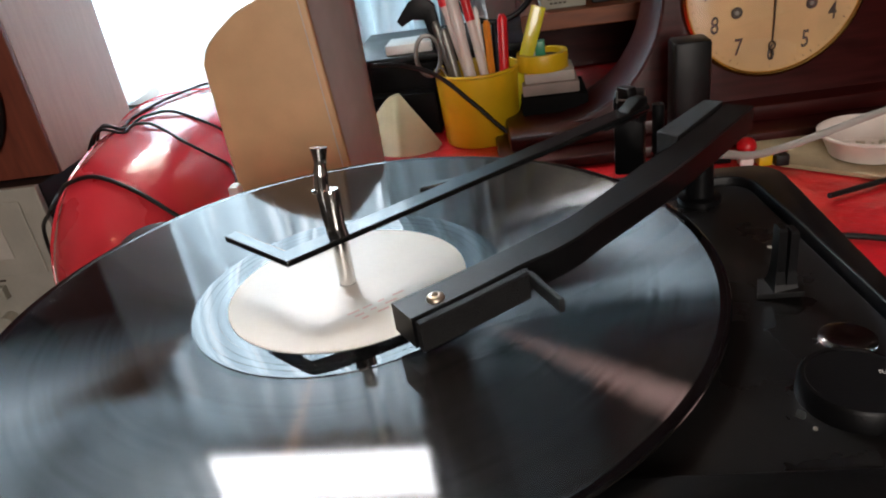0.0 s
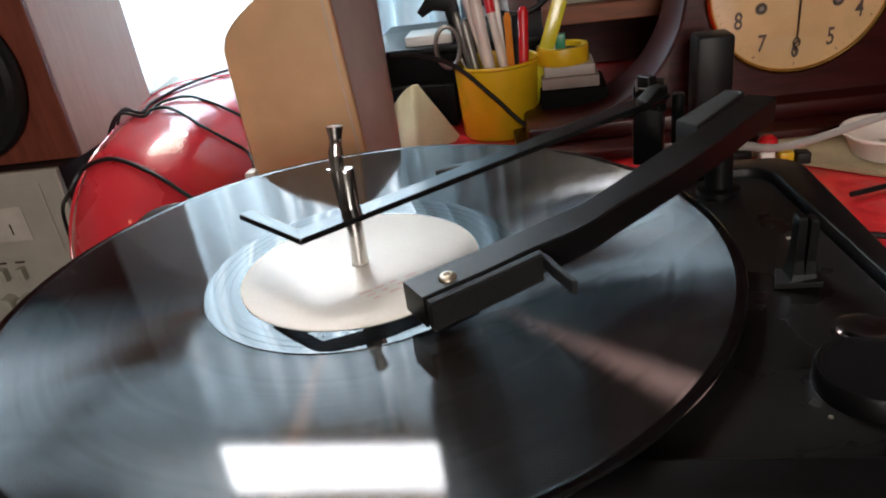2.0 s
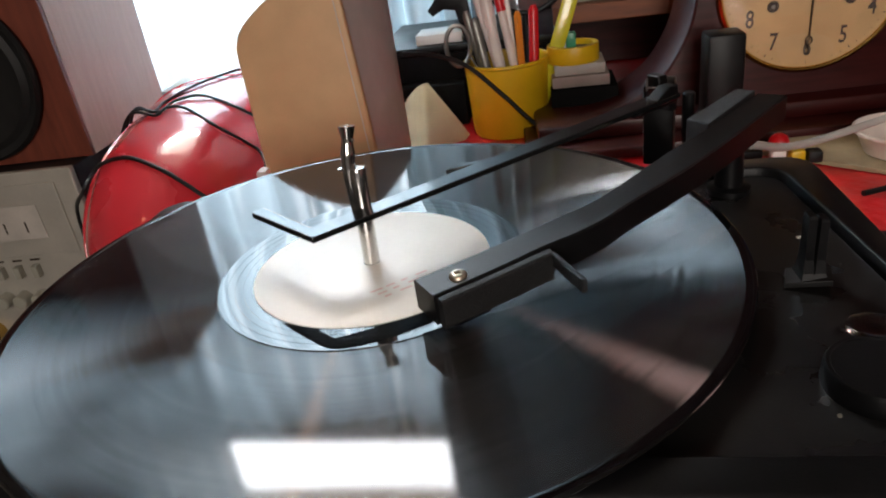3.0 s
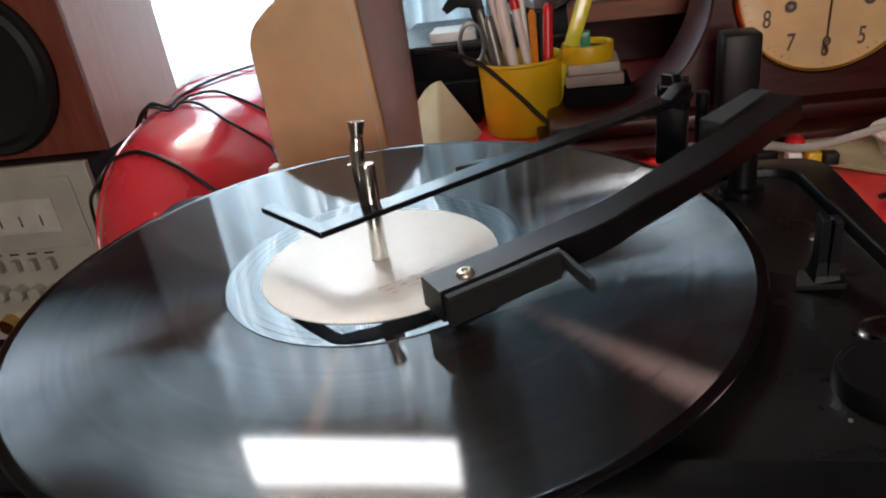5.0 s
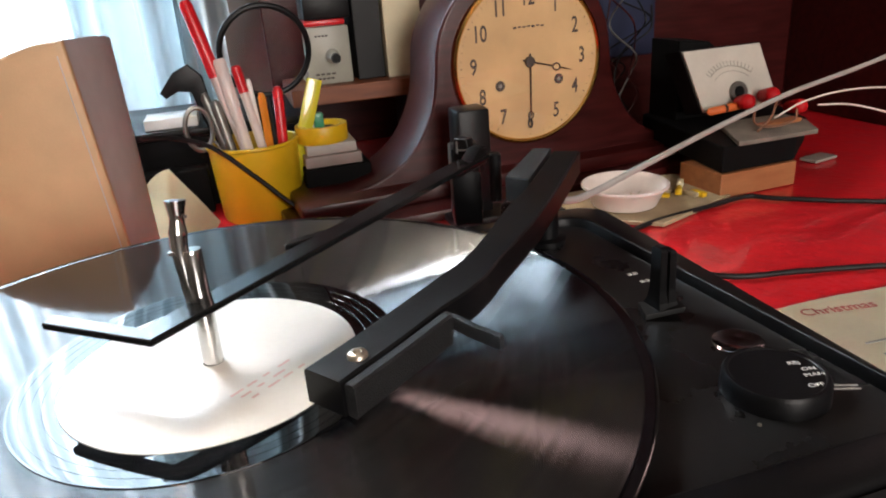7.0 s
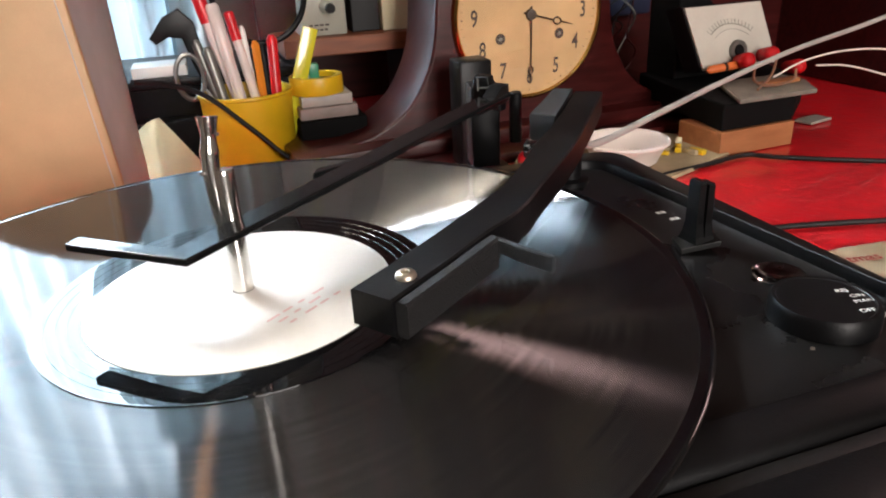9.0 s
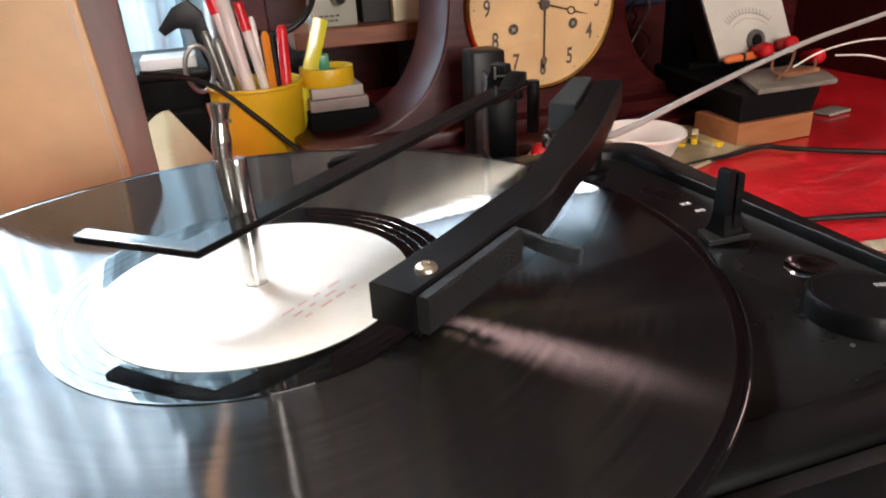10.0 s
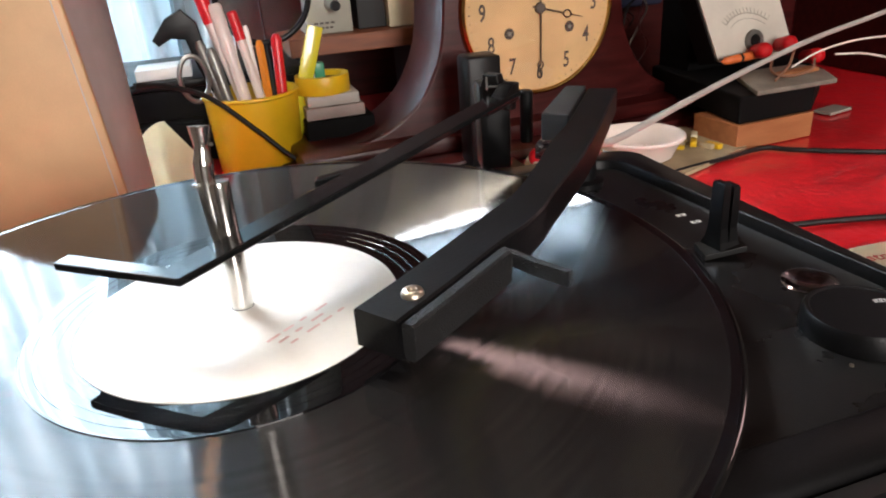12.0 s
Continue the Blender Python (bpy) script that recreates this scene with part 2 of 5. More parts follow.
def tube(bm, pts, r, seg=10, ends=True):
    """A round bar along points; r: a number or one radius a point."""
    pts = [Vector(p) for p in pts]
    rs = [r] * len(pts) if not hasattr(r, "__len__") else r
    up = Vector((0.03, 0.05, 1)).normalized()
    rings = []
    side = None
    for i, p in enumerate(pts):
        d = (pts[min(i + 1, len(pts) - 1)] - pts[max(i - 1, 0)]).normalized()
        if side is None:
            side = d.cross(up if abs(d.dot(up)) < 0.95 else Vector((1, 0, 0))).normalized()
        side = (side - d * side.dot(d)).normalized()
        o = d.cross(side)
        rings.append([bm.verts.new(p + rs[i] * (math.cos(2 * math.pi * k / seg) * side + math.sin(2 * math.pi * k / seg) * o)) for k in range(seg)])
    for a, b in zip(rings, rings[1:]):
        for k in range(seg):
            bm.faces.new((a[k], a[(k + 1) % seg], b[(k + 1) % seg], b[k]))
    if ends:
        bm.faces.new(rings[0])
        bm.faces.new(rings[-1])
    return bm


def slab(bm, outline, tops, thick, bevel=0.0):
    """A plate over a plan outline; tops: the top's height at each corner (or one number)."""
    t = tops if hasattr(tops, "__len__") else [tops] * len(outline)
    a = [bm.verts.new((x, y, z)) for (x, y), z in zip(outline, t)]
    b = [bm.verts.new((x, y, z - thick)) for (x, y), z in zip(outline, t)]
    n = len(a)
    bm.faces.new(a)
    bm.faces.new(b[::-1])
    for i in range(n):
        bm.faces.new((a[i], b[i], b[(i + 1) % n], a[(i + 1) % n]))
    bmesh.ops.recalc_face_normals(bm, faces=bm.faces)
    if bevel:
        bmesh.ops.bevel(bm, geom=list(bm.edges), offset=bevel, segments=2, profile=0.5, affect="EDGES")
    return bm


def upright(bm, outline, y0, y1, bevel=0.0):
    """A plate of thickness y0..y1 over an outline of (x, z)."""
    a = [bm.verts.new((x, y0, z)) for x, z in outline]
    b = [bm.verts.new((x, y1, z)) for x, z in outline]
    n = len(a)
    bm.faces.new(a)
    bm.faces.new(b[::-1])
    sides = [bm.faces.new((a[i], b[i], b[(i + 1) % n], a[(i + 1) % n])) for i in range(n)]
    bmesh.ops.recalc_face_normals(bm, faces=bm.faces)
    if bevel:
        es = [e for e in bm.edges if len({f in sides for f in e.link_faces}) == 2]
        bmesh.ops.bevel(bm, geom=es, offset=bevel, segments=3, profile=0.5, affect="EDGES")
    return bm


def round_rect(x0, x1, y0, y1, r, n=6):
    out = []
    for cx, cy, a0 in ((x1 - r, y1 - r, 0), (x0 + r, y1 - r, 90), (x0 + r, y0 + r, 180), (x1 - r, y0 + r, 270)):
        for i in range(n + 1):
            a = radians(a0 + 90 * i / n)
            out.append((cx + r * math.cos(a), cy + r * math.sin(a)))
    return out


def loops(bm, rings, cap_first=False, cap_last=False):
    """Skin a row of rings of 3D points, each with the same count."""
    vs = [[bm.verts.new(p) for p in ring] for ring in rings]
    n = len(vs[0])
    for a, b in zip(vs, vs[1:]):
        for i in range(n):
            bm.faces.new((a[i], a[(i + 1) % n], b[(i + 1) % n], b[i]))
    if cap_first:
        bm.faces.new(vs[0][::-1])
    if cap_last:
        bm.faces.new(vs[-1])
    return bm


def ring_at(ring, z):
    return [(x, y, z) for x, y in ring]


def text(body, size, m, material, parent, name="lettering", thick=0.0002, local=False, wide=1.0, bold=0.0):
    """Raised print with Blender's own font, turned into a mesh."""
    c = bpy.data.curves.new(name, "FONT")
    c.offset = bold
    c.body, c.size, c.extrude, c.align_x, c.align_y, c.resolution_u = body, size, thick, "CENTER", "CENTER", 3
    t = new(name, c)
    me = bpy.data.meshes.new_from_object(t)
    bpy.data.objects.remove(t)
    bpy.data.curves.remove(c)
    me.transform(m @ Matrix.Diagonal((wide, 1, 1, 1)))
    if not local:
        me.transform(PLACE[parent].inverted())
    me.materials.clear()
    me.materials.append(material)
    o = new(name, me)
    o.parent = parent
    PLACE[o] = PLACE[parent]
    return o


TABLE = -0.101

LEFT_CABLES = (
    [(-0.352, 0.350, -0.060), (-0.302, 0.322, -0.0060), (-0.2650, 0.3052, -0.0034), (-0.2614, 0.3187, -0.0008), (-0.2411, 0.3150, -0.0020), (-0.2091, 0.2967, -0.0145), (-0.1934, 0.2989, -0.0272), (-0.1810, 0.3082, -0.0432), (-0.1720, 0.2960, -0.0500), (-0.1690, 0.2880, -0.0545)],
    [(-0.355, 0.365, -0.062), (-0.305, 0.332, -0.0060), (-0.2657, 0.3122, -0.0023), (-0.2621, 0.3281, 0.0002), (-0.2563, 0.3375, 0.0014), (-0.2367, 0.3448, 0.0009), (-0.2057, 0.3385, -0.0106), (-0.1893, 0.3435, -0.0257), (-0.1780, 0.350, -0.052)],
    [(-0.358, 0.380, -0.064), (-0.308, 0.342, -0.0065), (-0.2719, 0.3144, -0.0024), (-0.2715, 0.3343, 0.0004), (-0.2657, 0.3594, 0.0028), (-0.2581, 0.3836, 0.0042), (-0.2474, 0.4109, 0.0046), (-0.2363, 0.4395, 0.0032), (-0.210, 0.470, -0.0030), (-0.180, 0.490, -0.040)],
    [(-0.3720, 0.3150, -0.2000), (-0.3780, 0.3050, -0.1300), (-0.3720, 0.3000, -0.0850), (-0.3069, 0.2364, -0.0431), (-0.3060, 0.2546, -0.0340), (-0.2928, 0.2528, -0.0261), (-0.2622, 0.2435, -0.0205), (-0.2260, 0.2297, -0.0301), (-0.2001, 0.2272, -0.0507), (-0.1929, 0.2301, -0.0603)],
)

# ---- the room ----
WY = 0.95          # inner face of the window wall
OX0, OX1, OZ0, OZ1 = -1.00, -0.02, -0.125, 1.75


def structure(name, bm, material, label, category="room"):
    o = part(name, bm, material, smooth=False)
    return tagged(o, label, category, kind="structure")


b = B()
box(b, -2.2, 2.0, -2.6, 1.1, -0.90, -0.85)
structure("floor", b, M_FLOOR, "brown wooden floor boards of the room", "floor")
b = B()
box(b, -2.2, 2.0, -2.6, 1.1, 1.95, 2.0)
structure("ceiling", b, M_CEIL, "unseen ceiling, kept grey to limit bounced light", "ceiling")
b = B()
box(b, -2.2, OX0, WY, WY + 0.15, -0.85, 1.95)
box(b, OX1, 2.0, WY, WY + 0.15, -0.85, 1.95)
box(b, OX0, OX1, WY, WY + 0.15, -0.85, OZ0)
box(b, OX0, OX1, WY, WY + 0.15, OZ1, 1.95)
structure("wall_north", b, M_WALL, "painted wall with a wide window behind the table", "wall")
b = B()
box(b, -2.25, -2.2, -2.6, 1.1, -0.85, 1.95)
structure("wall_west", b, M_WALL, "plain painted side wall", "wall")
# the opening is made only to seat the side lamp
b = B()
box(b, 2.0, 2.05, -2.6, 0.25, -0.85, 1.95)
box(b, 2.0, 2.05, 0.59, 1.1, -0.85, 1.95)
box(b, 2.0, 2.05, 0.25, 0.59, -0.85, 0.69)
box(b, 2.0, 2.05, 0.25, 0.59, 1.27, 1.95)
structure("wall_east", b, M_WALL, "painted side wall with an opening added for a lamp", "wall")
b = B()
box(b, -2.2, -0.2, -2.65, -2.6, -0.85, 1.95)
box(b, 0.9, 2.0, -2.65, -2.6, -0.85, 1.95)
box(b, -0.2, 0.9, -2.65, -2.6, -0.85, 0.1)
box(b, -0.2, 0.9, -2.65, -2.6, 1.3, 1.95)
structure("wall_south", b, M_WALL, "painted wall with a window behind the camera", "wall")


def emitter(name, colour, strength):
    m = bpy.data.materials.new(name)
    m.use_nodes = True
    N, L = m.node_tree.nodes, m.node_tree.links
    N.remove(N["Principled BSDF"])
    e = N.new("ShaderNodeEmission")
    e.inputs[0].default_value, e.inputs[1].default_value = (*colour, 1), strength
    L.new(e.outputs[0], N["Material Output"].inputs[0])
    return m


b = B()
b.faces.new([b.verts.new(p) for p in ((-2.2, 1.6, 0.52), (0.7, 1.6, 0.52), (0.7, 1.6, 2.7), (-2.2, 1.6, 2.7))])
o = part("backdrop", b, emitter("bright_overcast_sky", (0.93, 0.97, 1.0), SKY_GLOW), smooth=False)
tagged(o, "bright white overcast sky outside the window", "sky", kind="structure")

area("rear_window_light", 0.35, -2.58, 0.7, (0.35, 0, 0.3), 1.0, 1.1, REAR, (1.0, 0.93, 0.84))
# dimmer glowing plane below the sky, tuned for the record's gleams
b = B()
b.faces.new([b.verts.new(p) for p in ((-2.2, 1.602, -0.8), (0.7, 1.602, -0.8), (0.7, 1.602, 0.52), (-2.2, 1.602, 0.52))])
o = part("backdrop", b, emitter("lower_backdrop_glow", (0.90, 0.97, 1.0), SKY_GLOW * 0.11), smooth=False)
tagged(o, "pale glowing lower backdrop outside the window", "distance", kind="structure")
# unseen pinkish lamp set to the right to give the grooves' pink gleam
area("side_gleam_light", 1.97, 0.42, 0.98, (0.08, -0.06, 0.0), 0.30, 0.55, SIDE, (1.0, 0.62, 0.53))
cl = thing("ceiling_lamp", "round warm ceiling lamp with a brass rim, switched on", "lamp", (-0.72, -1.15, 1.95))
b = B()
lathe(b, [(0, 1.9495), (0.110, 1.9495), (0.115, 1.940), (0.108, 1.925), (0.100, 1.925), (0.100, 1.938), (0, 1.938)], 40, pose(-0.72, -1.15, 0))
part("rim", b, M_BRASS, cl)
b = B()
lathe(b, [(0.099, 1.930), (0.080, 1.915), (0.045, 1.905), (0, 1.902)], 40, pose(-0.72, -1.15, 0))
part("diffuser", b, emitter("warm_lamp_glass", (1.0, 0.55, 0.28), 11.0), cl, "glowing warm glass dome")
# out of view: rear window frame, then a frame added for the side lamp
w2 = tagged(thing("window_2", "white wooden frame of the window behind the table's user", "window"), kind="structure")
b = B()
box(b, -0.2, 0.9, -2.645, -2.605, 0.1, 0.14)
box(b, -0.2, 0.9, -2.645, -2.605, 1.26, 1.3)
box(b, -0.2, -0.16, -2.645, -2.605, 0.14, 1.26)
box(b, 0.86, 0.9, -2.645, -2.605, 0.14, 1.26)
part("window_frame", b, M_WHITE, w2, smooth=False)
w3 = tagged(thing("side_lamp_frame", "white frame added round the unseen side lamp", "window"), kind="structure")
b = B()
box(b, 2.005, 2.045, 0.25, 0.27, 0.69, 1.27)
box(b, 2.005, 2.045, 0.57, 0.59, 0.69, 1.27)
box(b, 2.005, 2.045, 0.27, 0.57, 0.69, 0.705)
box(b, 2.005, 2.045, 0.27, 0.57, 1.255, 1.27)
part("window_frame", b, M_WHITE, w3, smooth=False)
# window frame with one mullion and a transom
w1 = tagged(thing("window_1", "white wooden window frame, bright daylight behind", "window"), kind="structure")
b = B()
box(b, OX0, OX1, WY + 0.03, WY + 0.09, OZ1 - 0.05, OZ1)
box(b, OX0, OX1, WY + 0.03, WY + 0.09, OZ0, OZ0 + 0.05)
box(b, OX0, OX0 + 0.05, WY + 0.03, WY + 0.09, OZ0 + 0.05, OZ1 - 0.05)
box(b, OX1 - 0.05, OX1, WY + 0.03, WY + 0.09, OZ0 + 0.05, OZ1 - 0.05)
part("window_frame", b, M_WHITE, w1, smooth=False)
b = B()
box(b, OX0 + 0.002, OX1 - 0.002, WY - 0.015, WY + 0.08, 0.885, 0.963)
part("transom", b, M_MAHOGANY, w1, smooth=False)
b = B()
box(b, -0.72, -0.68, WY + 0.04, WY + 0.08, OZ0 + 0.05, 0.885)
part("mullion", b, M_WHITE, w1, smooth=False)
b = B()
box(b, OX0 - 0.04, OX1 + 0.04, WY - 0.10, WY + 0.03, OZ0 - 0.03, OZ0, 0.004)
part("window_sill", b, M_WHITE, w1, smooth=False)


def lace(name, density, colour, scale=260.0, streak=1.0, spread=0.0):
    """A thin woven net: partly open, the threads let light through."""
    m = bpy.data.materials.new(name)
    m.use_nodes = True
    N, L = m.node_tree.nodes, m.node_tree.links
    N.remove(N["Principled BSDF"])
    tr = N.new("ShaderNodeBsdfTransparent")
    tl = N.new("ShaderNodeBsdfTranslucent")
    df = N.new("ShaderNodeBsdfDiffuse")
    tl.inputs[0].default_value = df.inputs[0].default_value = (*colour, 1)
    fab = N.new("ShaderNodeMixShader")
    fab.inputs[0].default_value = 0.35
    L.new(tl.outputs[0], fab.inputs[1])
    L.new(df.outputs[0], fab.inputs[2])
    co = N.new("ShaderNodeTexCoord")
    vo = N.new("ShaderNodeTexVoronoi")
    vo.inputs["Scale"].default_value = 22
    no = N.new("ShaderNodeTexNoise")
    no.inputs["Scale"].default_value = scale
    mp = N.new("ShaderNodeMapping")
    mp.inputs["Scale"].default_value = (1, 1, streak)
    L.new(co.outputs["Object"], mp.inputs[0])
    L.new(mp.outputs[0], no.inputs["Vector"])
    L.new(mp.outputs[0], vo.inputs["Vector"])
    mx = N.new("ShaderNodeMath")
    mx.operation = "MULTIPLY_ADD"
    mx.inputs[1].default_value = 0.35
    L.new(vo.outputs["Distance"], mx.inputs[0])
    mr = N.new("ShaderNodeMapRange")
    mr.inputs["To Min"].default_value, mr.inputs["To Max"].default_value = density - 0.25 - spread, density + 0.1 + spread
    L.new(no.outputs["Fac"], mr.inputs["Value"])
    L.new(mr.outputs[0], mx.inputs[2])
    mix = N.new("ShaderNodeMixShader")
    L.new(mx.outputs[0], mix.inputs[0])
    L.new(tr.outputs[0], mix.inputs[1])
    L.new(fab.outputs[0], mix.inputs[2])
    L.new(mix.outputs[0], N["Material Output"].inputs[0])
    return m


def hanging(name, material, label, x0, x1, y, z0, z1, fold, amp, scallop=0.0, seed=1):
    rng = random.Random(seed)
    b = B()
    nx, nz = int((x1 - x0) / fold * 10), 14
    ph = [rng.uniform(-0.8, 0.8) for _ in range(nx + 1)]
    grid = []
    for k in range(nz + 1):
        row = []
        for i in range(nx + 1):
            u = i / nx
            x = x0 + (x1 - x0) * u
            w = 2 * math.pi * (x - x0) / fold
            zz = z1 + (z0 - z1) * k / nz
            if k == nz:
                zz -= scallop * abs(math.sin(w * 0.5))
            row.append(b.verts.new((x + 0.006 * math.sin(w * 0.37 + k * 0.2), y + amp * math.sin(w + 0.7 * math.sin(w * 0.23) + 0.06 * k) * (0.7 + 0.3 * k / nz) + 0.002 * ph[i], zz)))
        grid.append(row)
    for a, c in zip(grid, grid[1:]):
        for i in range(nx):
            b.faces.new((a[i], a[i + 1], c[i + 1], c[i]))
    o = part(name, b, material, angle=80)
    return tagged(o, label, "curtain")


hanging("lace_curtain", lace("white_lace", 0.93, (0.35, 0.45, 0.51), 60.0, 0.03, 0.14), "white lace cafe curtain across the lower window", -0.985, -0.02, WY - 0.035, -0.085, 0.885, 0.070, 0.022, 0.018)
hanging("blue_drape", lace("blue_voile", 0.97, (0.50, 0.57, 0.59), 40.0, 0.05, 0.12), "pale blue sheer drape at the window's edge", -0.190, 0.035, WY - 0.07, -0.20, 0.70, 0.047, 0.021, seed=4)
hanging("roller_blind", lace("cream_blind", 0.99, (0.36, 0.31, 0.24)), "cream roller blind drawn down over the upper window", -0.985, -0.02, WY - 0.02, 1.105, 1.72, 0.6, 0.002, seed=2)
hanging("side_curtain", lace("grey_curtain", 0.92, (0.24, 0.27, 0.28), 60.0, 0.04, 0.14), "grey-white side curtain beside the window", -0.99, -0.705, WY - 0.075, -0.20, 1.70, 0.09, 0.02, seed=3)
b = B()
tube(b, [(-1.4, WY - 0.045, 0.89), (0.15, WY - 0.045, 0.89)], 0.006)
tagged(part("curtain_rod", b, M_BRASS), "thin brass rod carrying the lace curtain", "curtain rod")

# unseen dark cupboard, placed so that the record mirrors a dark block
cup = thing("wall_cupboard", "dark mahogany cupboard out of view above the table", "cupboard", (0.4, 0.85, 0.71))
b = B()
box(b, -0.170, 1.1, 0.80, WY - 0.002, 0.71, 1.6, 0.003)
part("body", b, M_MAHOGANY, cup, smooth=False)
for k in range(2):
    b = B()
    box(b, -0.166 + k * 0.634, 0.462 + k * 0.634, 0.780, 0.7995, 0.714, 1.596, 0.004)
    d = part("door", b, M_MAHOGANY, cup, smooth=False)

# the table with its red oilcloth
tb = thing("table", "wooden table under a red oilcloth", "table", (0.1, 0.35, -0.85))
b = B()
box(b, -0.195, 1.1, -0.42, 0.90, TABLE - 0.035, TABLE - 0.003, 0.004)
part("tabletop", b, M_CHERRY, tb, smooth=False)
for x in (-0.15, 1.03):
    for y in (-0.36, 0.84):
        b = B()
        box(b, x - 0.03, x + 0.03, y - 0.03, y + 0.03, -0.85, TABLE - 0.035, 0.005)
        part("leg", b, M_CHERRY, tb, smooth=False)
b = B()
nx, ny = 80, 60
g = [[b.verts.new((-0.20 + 1.31 * i / nx, -0.43 + 1.34 * j / ny, TABLE + 0.0006 * noise.noise(Vector((i * 0.35, j * 0.35, 0))) - 0.0006)) for i in range(nx + 1)] for j in range(ny + 1)]
for j in range(ny):
    for i in range(nx):
        b.faces.new((g[j][i], g[j][i + 1], g[j + 1][i + 1], g[j + 1][i]))
edge = g[0]
low = [b.verts.new((v.co.x, v.co.y - 0.004, v.co.z - 0.12)) for v in edge]
for i in range(nx):
    b.faces.new((edge[i], low[i], low[i + 1], edge[i + 1]))
tagged(part("tablecloth", b, M_CLOTH), "glossy red oilcloth lying creased on the table", "tablecloth")

lb = thing("low_bench", "low dark wooden bench beside the table", "bench", (-0.65, 0.5, -0.85))
b = B()
box(b, -1.2, -0.215, 0.08, 0.90, -0.30, -0.27, 0.003)
part("seat_board", b, M_MAHOGANY, lb, smooth=False)
for x in (-1.15, -0.26):
    for y in (0.13, 0.85):
        b = B()
        box(b, x - 0.025, x + 0.025, y - 0.025, y + 0.025, -0.85, -0.30, 0.004)
        part("leg", b, M_MAHOGANY, lb, smooth=False)

# dark wooden back panel of the desk, behind clock and meter
hut = thing("desk_hutch", "dark red-brown wooden hutch standing round the back of the table", "hutch", (0.7, 0.6, TABLE))
# panels carried up out of view to darken what the record mirrors
b = B()
box(b, 0.40, 1.1, 0.62, 0.64, TABLE, 0.70, 0.002)
part("back_panel", b, M_MAHOGANY, hut, smooth=False)
b = B()
box(b, 0.075, 0.3995, 0.76, 0.775, TABLE, 0.70, 0.002)
part("back_panel", b, M_MAHOGANY, hut, smooth=False)
b = B()
box(b, 0.80, 0.825, 0.36, 0.6195, TABLE, 0.70, 0.002)
part("side_panel", b, M_MAHOGANY, hut, smooth=False)

# ---- the record player ----
tt = thing("record_player", "black plastic automatic record player playing a record", "record player", (0, 0, TABLE))
X0, X1, Y0, Y1 = -0.150, 0.2075, -0.1248, 0.1040
IX0, IX1, IY0, IY1 = -0.130, 0.1865, -0.1110, 0.0850
b = B()
outer = lambda d, z: ring_at(round_rect(X0 + d, X1 - d, Y0 + d, Y1 - d, 0.016 - d * 0.5), z)


def skewed(ring):
    """The well's outer side runs slightly aslant, so that the rim narrows towards the front."""
    return [(q[0] + (max(0.0, 0.094 - q[1]) * 0.075 if q[0] > 0.1 else 0.0), q[1]) for q in ring]


inner = lambda d, z: ring_at(skewed(round_rect(IX0 - d, IX1 + d, IY0 - d, IY1 + d, 0.012)), z)
well = lambda d, z: ring_at(skewed(round_rect(IX0 + d, IX1 - d, IY0 + d, IY1 - d, 0.010)), z)
loops(b, [outer(0.004, TABLE + 0.006), outer(0.0, TABLE + 0.012), outer(0.0, -0.030), outer(0.002, -0.030), outer(0.002, -0.033), outer(0.0, -0.033), outer(0.0, -0.012), outer(0.001, -0.0080), outer(0.003, -0.0062),
          inner(0.0012, -0.0046), inner(0.0004, -0.0047), inner(0.0, -0.0052), inner(0.0, -0.0115)], cap_first=True)
plinth = part("plinth", b, M_BLACK, tt, angle=50)
b = B()
loops(b, [well(0.0012, -0.014), well(0.0012, -0.0095), well(0.0022, -0.0085), well(0.0030, -0.0085), well(0.0040, -0.0085)], cap_last=True, cap_first=True)
part("deck_plate", b, M_DECK, tt)
b = B()
box(b, X0 + 0.010, X1 - 0.010, -0.1300, -0.1249, TABLE + 0.014, -0.0090, 0.0006)
part("front_step", b, M_RUBBER, tt)
b = B()
box(b, X0 + 0.006, X1 - 0.006, -0.1500, -0.1301, TABLE + 0.014, -0.0070, 0.0016)
part("front_trim", b, M_BLACK, tt)
for x, y in ((X0 + 0.03, Y0 + 0.03), (X1 - 0.03, Y0 + 0.03), (X0 + 0.03, Y1 - 0.03), (X1 - 0.03, Y1 - 0.03)):
    b = B()
    lathe(b, [(0, TABLE), (0.011, TABLE), (0.012, TABLE + 0.008), (0, TABLE + 0.008)], 20, pose(x, y, 0))
    part("foot", b, M_RUBBER, tt)
b = B()
lathe(b, [(0.0, -0.0082), (0.095, -0.0082), (0.1, -0.0075), (0.1, -0.0030), (0.098, -0.0024), (0, -0.0024)], 96)
part("platter", b, M_RUBBER, tt)

# control knob with its markings
KX, KY = 0.1690, -0.0800
b = B()
lathe(b, [(0.0, -0.0084), (0.0163, -0.0084), (0.0160, -0.0026), (0.0152, -0.0014), (0.0142, -0.0014), (0.0138, -0.0018), (0, -0.0018)], 56, pose(KX, KY, 0))
knob = part("control_knob", b, M_BLACK, tt, "round black selector knob with white lettering")
M_PRINT = mat("white_print", (0.75, 0.75, 0.72), 0.6, vary=0.05, bump=0)
for s, dx, dy in (("REJ", 0.0085, 0.0022), ("ON", 0.0103, -0.0022), ("MAN", 0.0096, -0.0054), ("OFF", 0.0058, -0.0102)):
    text(s, 0.0025, pose(KX + dx, KY + dy, -0.00165, 0, 0, -11), M_PRINT, knob, thick=0.00005, wide=1.2)
